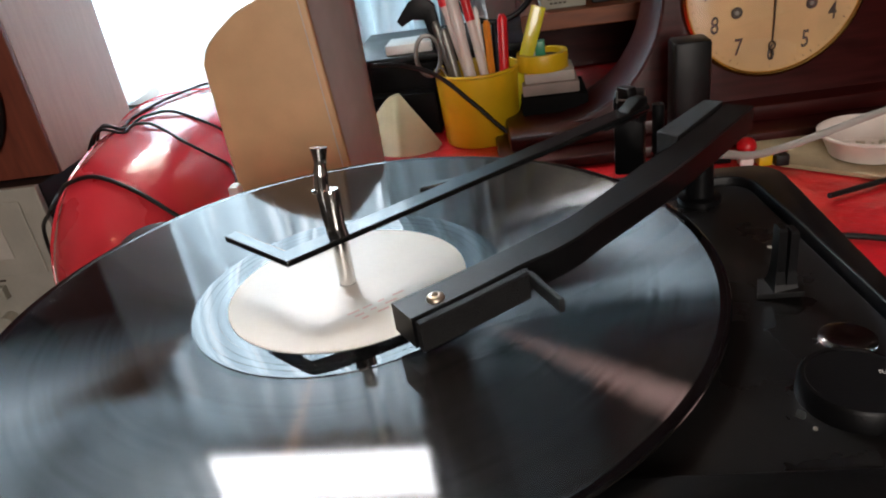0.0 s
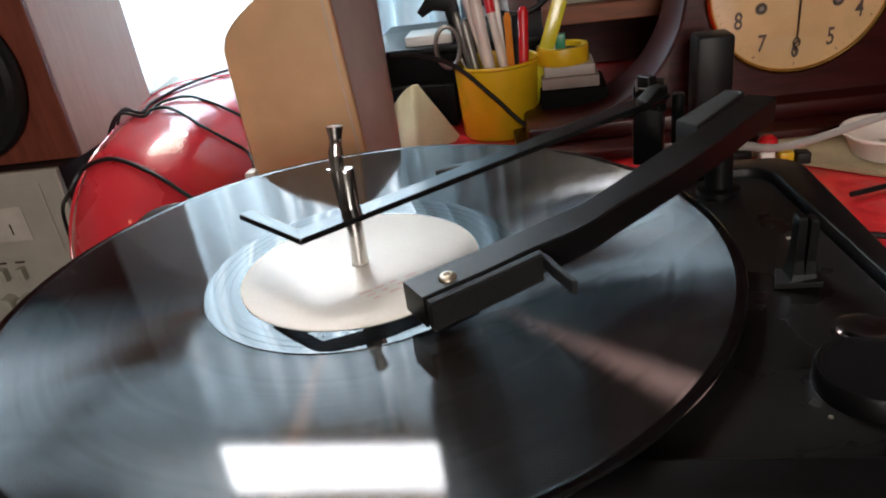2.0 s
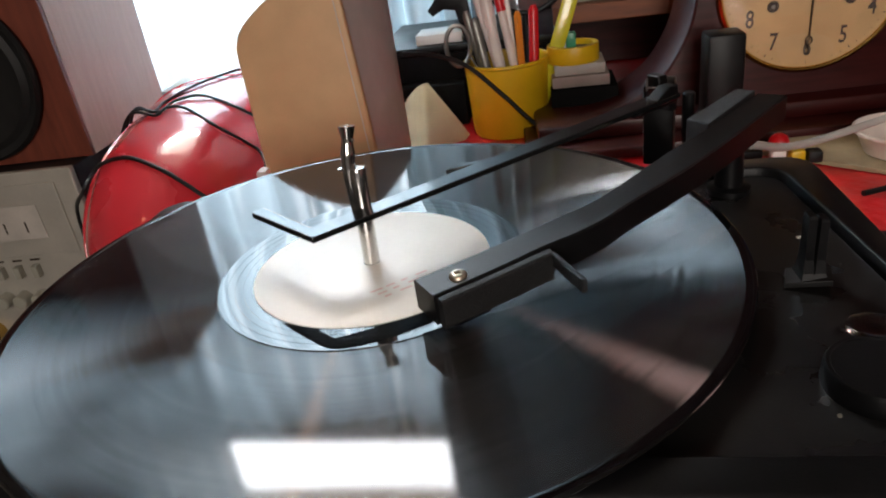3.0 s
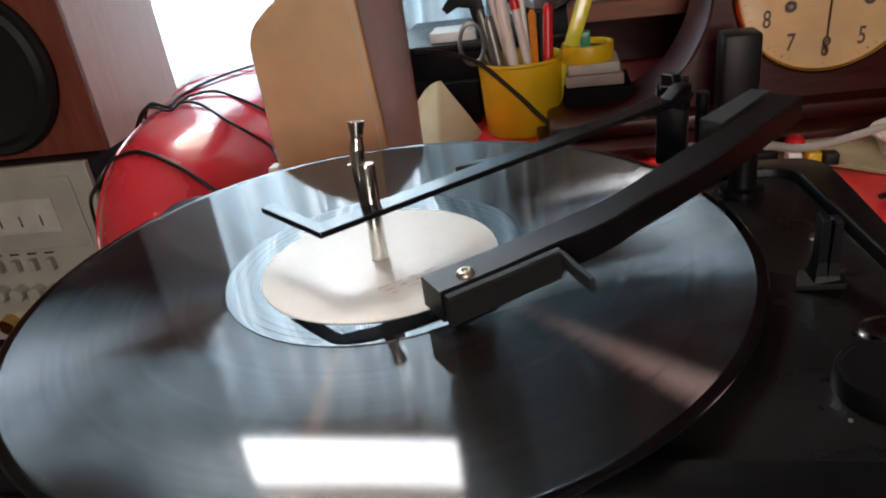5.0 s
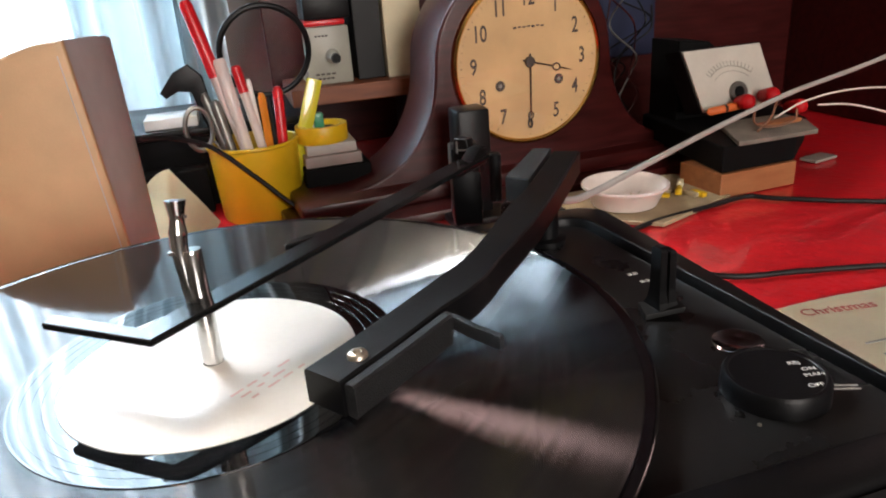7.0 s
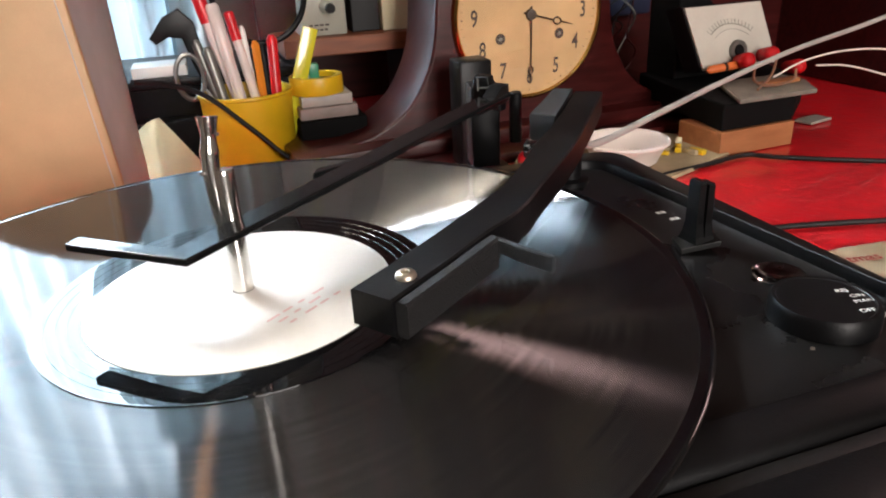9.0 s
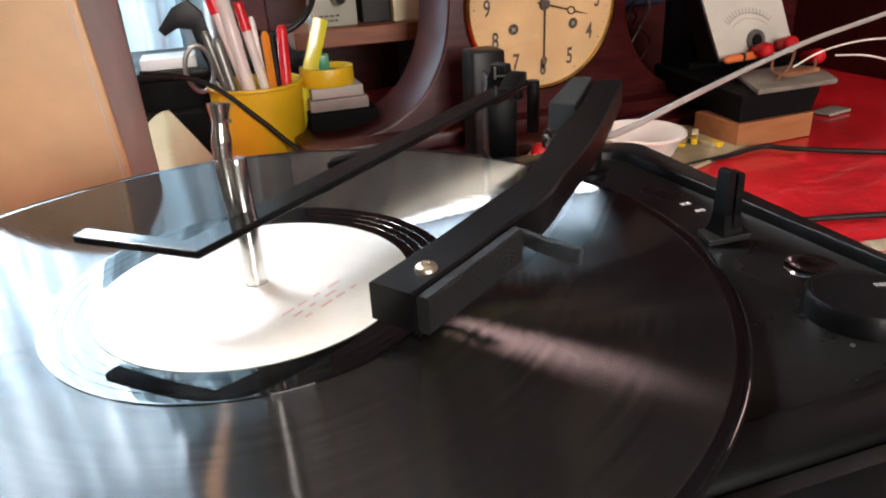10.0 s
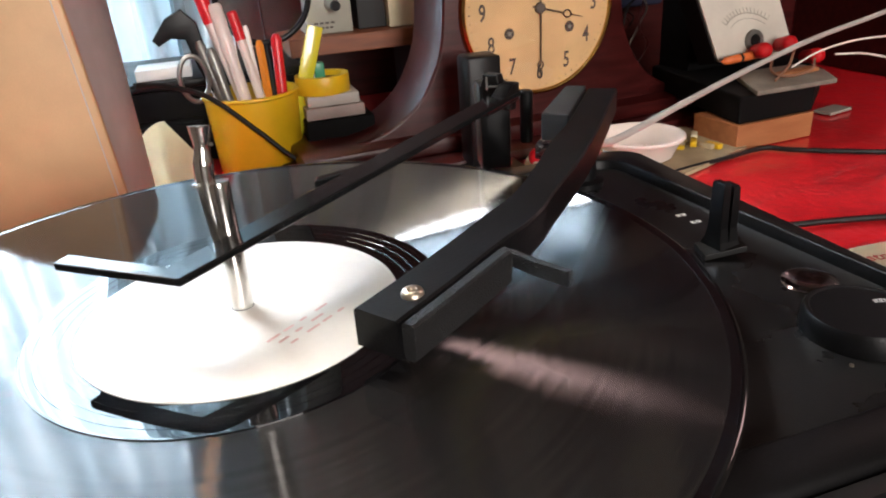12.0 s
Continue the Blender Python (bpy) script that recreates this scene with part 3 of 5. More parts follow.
for k in range(2):
    b = B()
    box(b, -0.0040, 0.0040, -0.0003, 0.0003, -0.0086, -0.0082, m=pose(KX + 0.0215 - 0.0007 * k, KY - 0.0060 - 0.0018 * k, 0, 0, 0, -22))
    part("index_mark", b, M_GREYCABLE, tt, smooth=False)
# clear plastic cap
b = B()
lathe(b, [(0.0, -0.0084), (0.0088, -0.0084), (0.0088, -0.0074), (0.0080, -0.0068), (0.0058, -0.0062), (0.0035, -0.0060), (0.0012, -0.0061), (0, -0.0066)], 36, pose(0.1785, -0.0515, 0))
part("clear_cap", b, M_CLEAR, tt, "small clear plastic dome")
# arm rest with a slotted fork
b = B()
slab(b, [(0.1585, -0.0240), (0.1735, -0.0275), (0.1765, -0.0165), (0.1620, -0.0130)], [-0.0062, -0.0040, -0.0040, -0.0062], 0.0022, 0.0002)
rest = part("arm_rest", b, M_RUBBER, tt, smooth=False)
for k in range(2):
    b = B()
    x = 0.1642 + k * 0.0040
    rings = []
    for z, s in ((-0.0060, 1.7), (-0.0030, 1.25), (0.002, 1.0), (0.0180 - 0.0012 * k, 0.92), (0.0188 - 0.0012 * k, 0.75)):
        rings.append([(x + 0.0022 + a * 0.0015 * s, -0.0195 + c * 0.0034 * s, z) for a, c in ((-1, -1), (1, -1), (1, 1), (-1, 1))])
    loops(b, rings, True, True)
    part("prong", b, M_BLACK, rest, smooth=False)
for x, y in ((0.177, 0.0155), (0.178, 0.0070)):
    b = B()
    box(b, x - 0.0022, x - 0.0004, y - 0.001, y + 0.001, -0.0086, -0.0083)
    box(b, x + 0.0003, x + 0.0020, y - 0.001, y + 0.001, -0.0086, -0.0083)
    part("size_mark", b, M_PRINT, tt, smooth=False)
b = B()
lathe(b, [(0, -0.0086), (0.0007, -0.0086), (0.0006, -0.0080), (0, -0.0079)], 10, pose(0.1532, -0.0925, 0))
part("rivet", b, M_STEEL, tt)

M_LABELPRINT = mat("faded_red_print", (0.88, 0.62, 0.56), 0.6, vary=0.03, bump=0)
# the record and its label
rec = thing("vinyl_record", "black twelve-inch vinyl record with a blank white label", "record", (0, 0, 0))
b = B()
prof = [(0.0036, -0.0022), (0.1470, -0.0022), (0.1470, -0.0005), (0.1460, -0.0003), (0.1458, -0.0003), (0.1450, -0.0003), (0.0660, -0.0003), (0.0645, -0.0003)]
lathe(b, prof, 192)
disc = part("grooved_disc", b, M_VINYL, rec, angle=60)
b = B()
lathe(b, [(0.1470, -0.0021), (0.1492, -0.0021), (0.1502, -0.0014), (0.1505, -0.0007), (0.1502, -0.0004), (0.1496, -0.0002), (0.1488, -0.00015), (0.1474, -0.00024), (0.1464, -0.0004)], 192)
part("rim", b, M_WAX, rec, "smooth raised rim")
b = B()
lathe(b, [(0.0652, -0.0006), (0.0651, 0.0001), (0.0650, 0.0001), (0.0646, 0.0001), (0.0644, 0.00009)] + [(0.0642 - 0.0014 * k, 0.00008 - 0.000088 * k) for k in range(11)] + [(0.0500, -0.0008), (0.0036, -0.0008)], 144)
part("run_out", b, M_WAX, rec, "polished run-out ring")
b = B()
lathe(b, [(0.0036, -0.0003), (0.0498, -0.0003), (0.0503, -0.0005), (0.0503, -0.0008)], 144)
part("paper_label", b, M_LABEL, rec, "blank off-white paper label")
for k in range(3):
    b = B()
    for q in range(4 - k % 2):
        x = -0.012 + 0.0068 * q + 0.0015 * (k % 3)
        box(b, x, x + 0.0052 - 0.0012 * ((q + k) % 3), -0.0245 - 0.0034 * k, -0.0235 - 0.0034 * k, -0.00034, -0.00028, m=pose(0, 0, 0, 0, 0, 38))
    part("print_bar", b, M_LABELPRINT, rec, "faded red print", smooth=False)
for r, z in ((0.0545, -0.00050), (0.0578, -0.000265), (0.0612, -0.00004)):
    b = B()
    lathe(b, [(r - 0.00006, z - 0.00002), (r, z + 0.000015), (r + 0.00006, z - 0.00002)], 144)
    part("run_out_groove", b, M_WAX, rec)

# spindle
sp = thing("spindle", "tall bent chrome record-changer spindle", "spindle", (0, 0, 0))
b = B()
tube(b, smooth_line([(0, 0, -0.002), (0.0001, 0.0009, 0.012), (0.0002, 0.0020, 0.026), (0.0003, 0.0030, 0.0396), (0.0003, 0.0031, 0.0410)], 4), [0.0035] * 13 + [0.0034, 0.0033, 0.0031, 0.0028], 24)
part("shaft", b, M_CHROME, sp)
b = B()
pts = smooth_line([(-0.0020, 0.0022, 0.0180), (-0.0027, 0.0030, 0.0300), (-0.0031, 0.0037, 0.0415), (-0.0026, 0.0044, 0.0470), (-0.0020, 0.0052, 0.0520), (-0.0015, 0.0061, 0.0578)], 5)
waist = ((0.0, 0.0026), (0.55, 0.0030), (0.60, 0.0031), (0.72, 0.0025), (0.80, 0.0024), (0.90, 0.0029), (1.0, 0.0035))
widths = []
for i in range(len(pts)):
    f = i / (len(pts) - 1)
    for (f0, r0), (f1, r1) in zip(waist, waist[1:]):
        if f0 <= f <= f1:
            widths.append(r0 + (r1 - r0) * (f - f0) / (f1 - f0))
            break
tube(b, pts, widths, 24)
part("offset_tip", b, M_CHROME, sp)
b = B()
lathe(b, [(0, -0.0014), (0.0013, -0.0011), (0.0014, 0.0), (0, 0.0005)], 14, pose(-0.0058, 0.0020, 0.0416, -10, 0, 0))
part("latch", b, M_CHROME, sp)
for x, y, z in ((0.0008, 0.0035, 0.0525), (0.0028, 0.0010, 0.0350)):
    b = B()
    lathe(b, [(0, -0.0002), (0.0006, -0.0002), (0.0006, 0.0002), (0, 0.0003)], 10, pose(x, y, z, 80, 0, 30))
    part("rivet", b, M_DULLSTEEL, sp)

# overarm that steadies the stack
ov = thing("overarm", "flat black plastic overarm reaching across the record", "overarm", (0.134, 0.106, -0.0085))
C, T, P = Vector((-0.0143, -0.0240)), Vector((-0.0505, 0.0052)), Vector((0.1420, 0.0955))
u, v = (P - C).normalized(), (T - C).normalized()
nu, nv = Vector((-u.y, u.x)), Vector((-v.y, v.x)) * -1
wd = 0.0100
In = C + (nu * 1.0) * wd + u * wd * 0.35
tip2 = T + nv * 0.0064 + v * 0.0005
on_arm = lambda a, c: C + u * a + nu * c
out = [T, C, P, P + nu * 0.0105, on_arm(0.0880, 0.0103), on_arm(0.0735, 0.0175), on_arm(0.0690, 0.0148), on_arm(0.0790, 0.0102), In, tip2]
zt = [0.0237 + max(0.0, (Vector(q) - C).dot(u)) * 0.050 for q in out]
b = B()
slab(b, [tuple(q) for q in out], zt, 0.0026, 0.0005)
part("arm", b, M_GLOSSBLACK, ov, smooth=False)
b = B()
box(b, -0.0078, 0.0078, -0.0085, 0.0085, -0.0084, 0.0350, 0.0015, m=pose(0.1350, 0.1165, 0, 0, 0, -12))
part("post", b, M_BLACK, ov)
b = B()
upright(b, [(-0.026, 0.0290), (-0.012, 0.0325), (-0.004, 0.0375), (0.002, 0.0375), (0.002, 0.0290), (-0.026, 0.0275)], -0.0040, 0.0040, 0.0008)
bmesh.ops.transform(b, verts=b.verts, matrix=pose(0.1370, 0.0975, 0, 0, 0, math.degrees(math.atan2(u.y, u.x))))
part("shoulder", b, M_BLACK, ov)
b = B()
upright(b, [(-0.0080, 0.0240), (0.0095, 0.0240), (0.0095, 0.0330), (0.0035, 0.0335), (0.0020, 0.0405), (-0.0060, 0.0405), (-0.0080, 0.0330)], -0.003, 0.003, 0.0008)
bmesh.ops.transform(b, verts=b.verts, matrix=pose(0.1335, 0.1060, 0, 0, 0, -55))
part("hinge_block", b, M_BLACK, ov)
b = B()
lathe(b, [(0, 0.006), (0.0032, 0.006), (0.0032, 0.0310), (0.0026, 0.0318), (0, 0.0318)], 16, pose(0.1470, 0.1015, 0))
part("hinge_rod", b, M_BLACK, ov)
b = B()
tube(b, [(0.1265, 0.1010, 0.0345), (0.1265, 0.1010, 0.0405)], 0.0005)
tube(b, [(0.1265, 0.1010, 0.0360), (0.1310, 0.0985, 0.0360)], 0.0005)
part("hinge_pin", b, M_DULLSTEEL, ov)

# tonearm
ta = thing("tonearm", "angled black plastic tonearm resting on the record", "tonearm", (0.165, 0.075, -0.0085))


def bar(bm, line, half, height, shift=0.0, up=0.0, chamfer=0.0008):
    """A squarish bar along a line that marks the middle of its top."""
    rings = []
    for i, q in enumerate(line):
        d = (line[min(i + 1, len(line) - 1)] - line[max(i - 1, 0)]).normalized()
        n = Vector((-d.y, d.x, 0)).normalized()
        q = q + n * shift + Vector((0, 0, up))
        c, h = chamfer, height
        rings.append([q + n * a + Vector((0, 0, z)) for a, z in ((half - c, 0), (half, -c), (half, c - h), (half - c, -h), (c - half, -h), (-half, c - h), (-half, -c), (c - half, 0))])
    return loops(bm, rings, True, True)


LEFT = [(0.0286, -0.0478, 0.0168), (0.0500, -0.0345, 0.0188), (0.0695, -0.0215, 0.0208), (0.0800, -0.0142, 0.0219), (0.0925, -0.0055, 0.0231), (0.1050, 0.0072, 0.0245), (0.1270, 0.0345, 0.0262), (0.1450, 0.0540, 0.0275), (0.1775, 0.0960, 0.0296)]
RIGHT = [(0.0374, -0.0600, 0.0168), (0.0580, -0.0470, 0.0188), (0.0752, -0.0362, 0.0212), (0.0864, -0.0302, 0.0224), (0.0965, -0.0222, 0.0235), (0.1050, -0.0130, 0.0245), (0.1290, 0.0120, 0.0260), (0.1530, 0.0410, 0.0272), (0.1892, 0.0880, 0.0296)]
b = B()
rings = []
for l, r in zip(smooth_line(LEFT, 3), smooth_line(RIGHT, 3)):
    d = (r - l).normalized() * 0.0007
    h = Vector((0, 0, 0.0115))
    k = Vector((0, 0, 0.0007))
    rings.append([l + d, r - d, r - k, r - h, l - h, l - k])
loops(b, rings, True, True)
part("arm_tube", b, M_BLACK, ta, angle=25)
b = B()
bar(b, smooth_line([(0.0396, -0.0616, 0.0164), (0.0590, -0.0495, 0.0184), (0.0740, -0.0405, 0.0204), (0.0765, -0.0395, 0.0205)], 4), 0.0022, 0.0110)
part("head_cheek", b, M_ROUGHBLACK, ta, angle=25)
b = B()
bar(b, smooth_line([(0.0745, -0.0395, 0.0204), (0.0775, -0.0410, 0.0203), (0.0812, -0.0480, 0.0197), (0.0866, -0.0590, 0.0200)], 4), 0.0010, 0.0052, chamfer=0.0004)
part("finger_lift", b, M_ROUGHBLACK, ta, angle=25)
b = B()
lathe(b, [(0, 0.0002), (0.0011, 0.0002), (0.0012, 0.0011), (0.0014, 0.0013), (0.0022, 0.0012), (0.0029, 0.0007), (0.0032, -0.0001), (0.0032, -0.0006), (0, -0.0006)], 24, pose(0.0446, -0.0492, 0.0181, 4, -3, 0))
part("head_screw", b, M_STEEL, ta, "small nickel hex screw")
b = B()
m37 = pose(0.0425, -0.0505, 0, 0, 0, 37)
box(b, -0.004, 0.011, -0.0055, 0.0055, 0.0022, 0.0062, 0.0008, m=m37)
box(b, -0.0045, 0.002, -0.0025, 0.0025, 0.0008, 0.0026, 0.0005, m=m37)
cart = part("cartridge", b, M_BLACK, ta)
b = B()
lathe(b, [(0, 0.0), (0.0004, 0.0004), (0.0006, 0.0016), (0, 0.0016)], 10, m37 @ pose(-0.002, 0, 0.0))
part("stylus", b, M_STEEL, cart)
b = B()
slab(b, [(0.1476, 0.0588), (0.1772, 0.0968), (0.1700, 0.1040), (0.1404, 0.0712)], [0.0284, 0.0310, 0.0306, 0.0276], 0.0125, 0.0006)
part("cover_block", b, M_ROUGHBLACK, ta, smooth=False)
b = B()
lathe(b, [(0, -0.0086), (0.010, -0.0086), (0.010, -0.006), (0.0065, -0.005), (0.0060, 0.010), (0.0060, 0.018), (0, 0.018)], 28, pose(0.1600, 0.0680, 0))
part("pivot_column", b, M_BLACK, ta)
b = B()
box(b, -0.012, 0.012, -0.006, 0.006, 0.006, 0.0135, 0.001, m=pose(0.150, 0.0780, 0, 0, 0, 50))
part("bearing_bracket", b, M_CLEAR, ta, "cloudy plastic bearing bracket")
b = B()
tube(b, [(0.1440, 0.0775, 0.0150), (0.1520, 0.0700, 0.0160)], 0.0018)
part("bearing_pin", b, M_CHROME, ta)

# ---- things behind the record player ----
# beige loudspeaker with an arched top
SX0, SX1, SYF = -0.1660, -0.0755, 0.283
spk = thing("desktop_speaker", "beige plastic desktop speaker with an arched top", "speaker", (-0.11, 0.32, TABLE))
top = smooth_line([(SX1, 0, 0.0975), (-0.0930, 0, 0.0958), (-0.1090, 0, 0.0915), (-0.1300, 0, 0.0835), (-0.1480, 0, 0.0720), (-0.1610, 0, 0.0600), (SX0 - 0.0010, 0, 0.0480)], 3)
arch = [(SX0, TABLE), (SX1 + 0.0120, TABLE)] + [(q.x, q.z) for q in top]
b = B()
upright(b, arch, SYF, SYF + 0.008, 0.0025)
part("front_panel", b, M_BEIGE, spk, angle=40)
b = B()
sec = []
for y, dx, s in ((SYF + 0.0082, -0.001, 0.998), (SYF + 0.030, 0.007, 0.995), (SYF + 0.060, 0.016, 0.99), (SYF + 0.090, 0.024, 0.98), (SYF + 0.110, 0.028, 0.965), (SYF + 0.124, 0.018, 0.93)):
    sec.append([(-0.166 + (x + 0.166) * (1 + dx * (0.25 + 0.45 * (z - TABLE) / 0.19) / 0.105) * (s if x > -0.1 else 1), y, TABLE + (z - TABLE) * s) for x, z in arch])
loops(b, sec, True, True)
shell = part("rear_shell", b, M_BEIGESIDE, spk, "grey-brown rear shell", angle=40)
b = B()
tube(b, [(SX1 + 0.0125 - 0.0060 - 0.0120 * (z - TABLE) / 0.198, SYF - 0.0001, z) for z in (TABLE + 0.004, -0.02, 0.04, 0.088)], 0.0004, 6)
part("panel_seam", b, M_BEIGESIDE, spk)
b = B()
box(b, SX0 - 0.006, SX0 + 0.003, SYF - 0.010, SYF + 0.004, TABLE, -0.052, 0.002)
tagged(part("plug", b, M_WHITE), "small white plug beside the desktop speaker", "plug")

# a curled sheet of card
b = B()
rows = []
for k in range(13):
    a = k / 12
    x = -0.088 + 0.0725 * a
    y = 0.468 - 0.020 * math.sin(a * math.pi * 0.9)
    zt = TABLE + 0.066 * (0.55 + 0.45 * math.sin(min(1.0, a * 2) * math.pi / 2) if a < 0.5 else max(0.02, 1 - (a - 0.5) / 0.5) ** 0.85)
    rows.append((x, y, zt))
fr = [b.verts.new((x, y, TABLE)) for x, y, z in rows] + []
tp = [b.verts.new((x + 0.004, y + 0.012, z)) for x, y, z in rows]
for i in range(12):
    b.faces.new((fr[i], fr[i + 1], tp[i + 1], tp[i]))
bmesh.ops.solidify(b, geom=b.faces[:], thickness=0.0008)
tagged(part("curled_card", b, M_PAPER, angle=60), "curled cream card leaning beside the pen cup", "card")

# yellow pen cup and what stands in it
CX, CY, CR, CT = 0.0335, 0.490, 0.0455, -0.0235
cp = thing("pen_cup", "yellow plastic cup full of pens", "cup", (CX, CY, TABLE))
b = B()
lathe(b, [(0, TABLE), (0.0395, TABLE), (0.0410, TABLE + 0.004), (CR - 0.0012, CT - 0.004), (CR - 0.003, CT - 0.004), (0.0395, TABLE + 0.004), (0, TABLE + 0.004)], 64, pose(CX, CY, 0))
part("body", b, M_YELLOW, cp)
b = B()
lathe(b, [(CR - 0.0012, CT - 0.0039), (CR + 0.0006, CT - 0.0025), (CR + 0.0004, CT - 0.0004), (CR - 0.0005, CT), (CR - 0.0018, CT), (CR - 0.0026, CT - 0.0006), (CR - 0.003, CT - 0.0039), (CR - 0.0012, CT - 0.0039)], 64, pose(CX, CY, 0))
part("rim", b, M_YELLOW, cp)


def pen(name, label, foot, tip, r, material, cap=None, capfrom=0.6, flat=False, category="pen"):
    t = thing(name, label, category, foot)
    foot, tip = Vector(foot), Vector(tip)
    mid = foot + (tip - foot) * capfrom
    b = B()
    if cap:
        tube(b, [foot, mid], r, 14)
        part("barrel", b, material, t)
        b = B()
        tube(b, [mid, mid + (tip - mid) * 0.94, tip], [r * 1.12, r * 1.08, r * 0.75], 14)
        part("cap", b, cap, t)
    else:
        tube(b, [foot, foot + (tip - foot) * 0.96, tip], [r, r, r * 0.55], 6 if flat else 14)
        part("barrel", b, material, t)
    return t


ZB = TABLE + 0.006
pen("marker_pen", "tall white marker with a red cap in the cup", (0.040, 0.486, ZB), (-0.0060, 0.492, 0.112), 0.0058, M_PEN, M_RED, 0.66)
pen("marker_pen", "pale pink felt pen standing in the cup", (0.036, 0.476, ZB), (0.0150, 0.487, 0.058), 0.0060, M_PEN, M_PEN, 0.7)
pen("marker_pen", "pale pen with a red band in the cup", (0.052, 0.480, ZB), (0.0290, 0.490, 0.050), 0.0045, M_PEN, M_RED, 0.82)
pen("ballpoint_pen", "white ballpoint pen with a black clip in the cup", (0.046, 0.492, ZB), (0.0390, 0.490, 0.036), 0.0030, M_WHITE)
pen("pencil", "orange wooden pencil in the cup", (0.050, 0.488, ZB), (0.0490, 0.488, 0.022), 0.0042, M_PENCIL, flat=True, category="pencil")
pen("marker_pen", "dark red marker in the cup", (0.060, 0.488, ZB), (0.0655, 0.490, 0.026), 0.0052, M_RED)
pen("steel_ruler", "thin steel rod among the pens in the cup", (0.020, 0.500, ZB), (-0.0050, 0.500, 0.026), 0.0045, M_DULLSTEEL, category="ruler")
pen("steel_tweezers", "grey metal tweezers standing in the cup", (0.022, 0.490, ZB), (0.0040, 0.487, 0.020), 0.0050, M_DULLSTEEL, category="tweezers")
b = B()
box(b, -0.0075, 0.0075, -0.0015, 0.0015, 0, 0.132, 0.0008, m=pose(0.060, 0.484, ZB, 0, 19, 0))
tagged(part("highlighter", b, M_LIME), "translucent lime plastic stick in the cup", "stick")
# scissors: two rings above the rim
sc = thing("scissors", "steel scissors with a ring handle in the cup", "scissors", (0.006, 0.492, ZB))
b = B()
ring = [Vector((-0.0150, 0.487, -0.006)) + Vector((0.0125 * math.cos(a), 0.002 * math.cos(a), 0.021 * math.sin(a))) for a in [2 * math.pi * k / 24 for k in range(25)]]
tube(b, ring, 0.0024, 8)
part("ring_handle", b, M_DULLSTEEL, sc)
b = B()
tube(b, [(-0.0040, 0.487, -0.020), (0.010, 0.489, -0.05), (0.022, 0.490, ZB)], [0.003, 0.003, 0.001], 8)
part("blade", b, M_CHROME, sc)
# black plastic clamp jutting over the cup
b = B()
upright(b, [(-0.0450, 0.030), (-0.0300, 0.048), (-0.0150, 0.055), (-0.0030, 0.042), (0.0010, 0.010), (0.0150, -0.050), (0.0080, -0.052), (-0.0100, 0.002), (-0.0160, 0.028), (-0.0280, 0.030), (-0.0400, 0.024)], 0.500, 0.508, 0.0012)
tagged(part("plastic_clamp", b, M_BLACK, angle=40), "black plastic spring clamp stuck in the cup", "clamp")
# magnifying glass
mg = thing("magnifying_glass", "round magnifying glass with a black rim in the cup", "magnifier", (0.058, 0.500, ZB))
mm = pose(0.0600, 0.5005, 0.0595, 98, 4, 6)
b = B()
rim = [mm @ Vector((0.0435 * math.cos(a), 0.0435 * math.sin(a), 0)) for a in [2 * math.pi * k / 56 for k in range(57)]]
tube(b, rim, 0.0030, 10, ends=False)
part("rim", b, M_BLACK, mg)
b = B()
lathe(b, [(0, -0.0016), (0.02, -0.0013), (0.0422, -0.0004), (0.0422, 0.0004), (0.02, 0.0013), (0, 0.0016)], 56, mm)
part("lens", b, M_GLASS, mg)
b = B()
tube(b, [mm @ Vector((0, -0.044, 0)), mm @ Vector((0.002, -0.060, 0)), (0.056, 0.497, ZB)], [0.003, 0.0055, 0.006], 12)
part("handle", b, M_BLACK, mg)

# small boxes with a tape roll on them
M_PAD = mat("grey_pink_card", (0.35, 0.28, 0.25), 0.6, vary=0.1)
M_CARDBOX = mat("pale_card", (0.48, 0.44, 0.39), 0.5, vary=0.08)
bx = thing("case", "black plastic case beside the pen cup", "case", (0.112, 0.492, TABLE))
b = B()
box(b, 0.078, 0.146, 0.460, 0.53, TABLE, -0.0680 + 0.012, 0.002)
part("body", b, M_MATTE, bx)
b = B()
box(b, 0.080, 0.138, 0.463, 0.52, -0.0555, -0.0440, 0.0015)
tagged(part("note_pad", b, M_PAD), "pale pad of notes lying on a black case", "note pad")
b = B()
box(b, 0.083, 0.134, 0.466, 0.515, -0.0435, -0.0330, 0.0012)
tagged(part("card_box", b, M_CARDBOX), "small white card box lying on the note pad", "box")
b = B()
lathe(b, [(0.0205, -0.0328), (0.0262, -0.0328), (0.0265, -0.0320), (0.0265, -0.0165), (0.0262, -0.0158), (0.0205, -0.0158), (0.0205, -0.0328)], 48, pose(0.1030, 0.488, 0))
tagged(part("tape_roll", b, M_YELLOW), "yellow plastic tape roll lying on a box", "tape roll")
b = B()
lathe(b, [(0.0, -0.0326), (0.0200, -0.0326), (0.0200, -0.0212), (0, -0.0212)], 40, pose(0.1030, 0.488, 0))
tagged(part("lid_disc", b, M_RUBBER), "dark round lid inside the tape roll", "lid")
b = B()
box(b, 0.0965, 0.1065, 0.484, 0.494, -0.0210, -0.0045, 0.0015)
tagged(part("green_cube", b, M_GREEN), "small green plastic block on the tape roll", "block")
# a small white cap, under the name eraser
b = B()
box(b, 0.0915, 0.0962, 0.485, 0.492, -0.0210, -0.0065, 0.001)
tagged(part("eraser", b, M_WHITE), "small white cap beside the green block", "eraser")

# mantel clock
CKX, CKY, CKZ = 0.3120, 0.4300, 0.0300
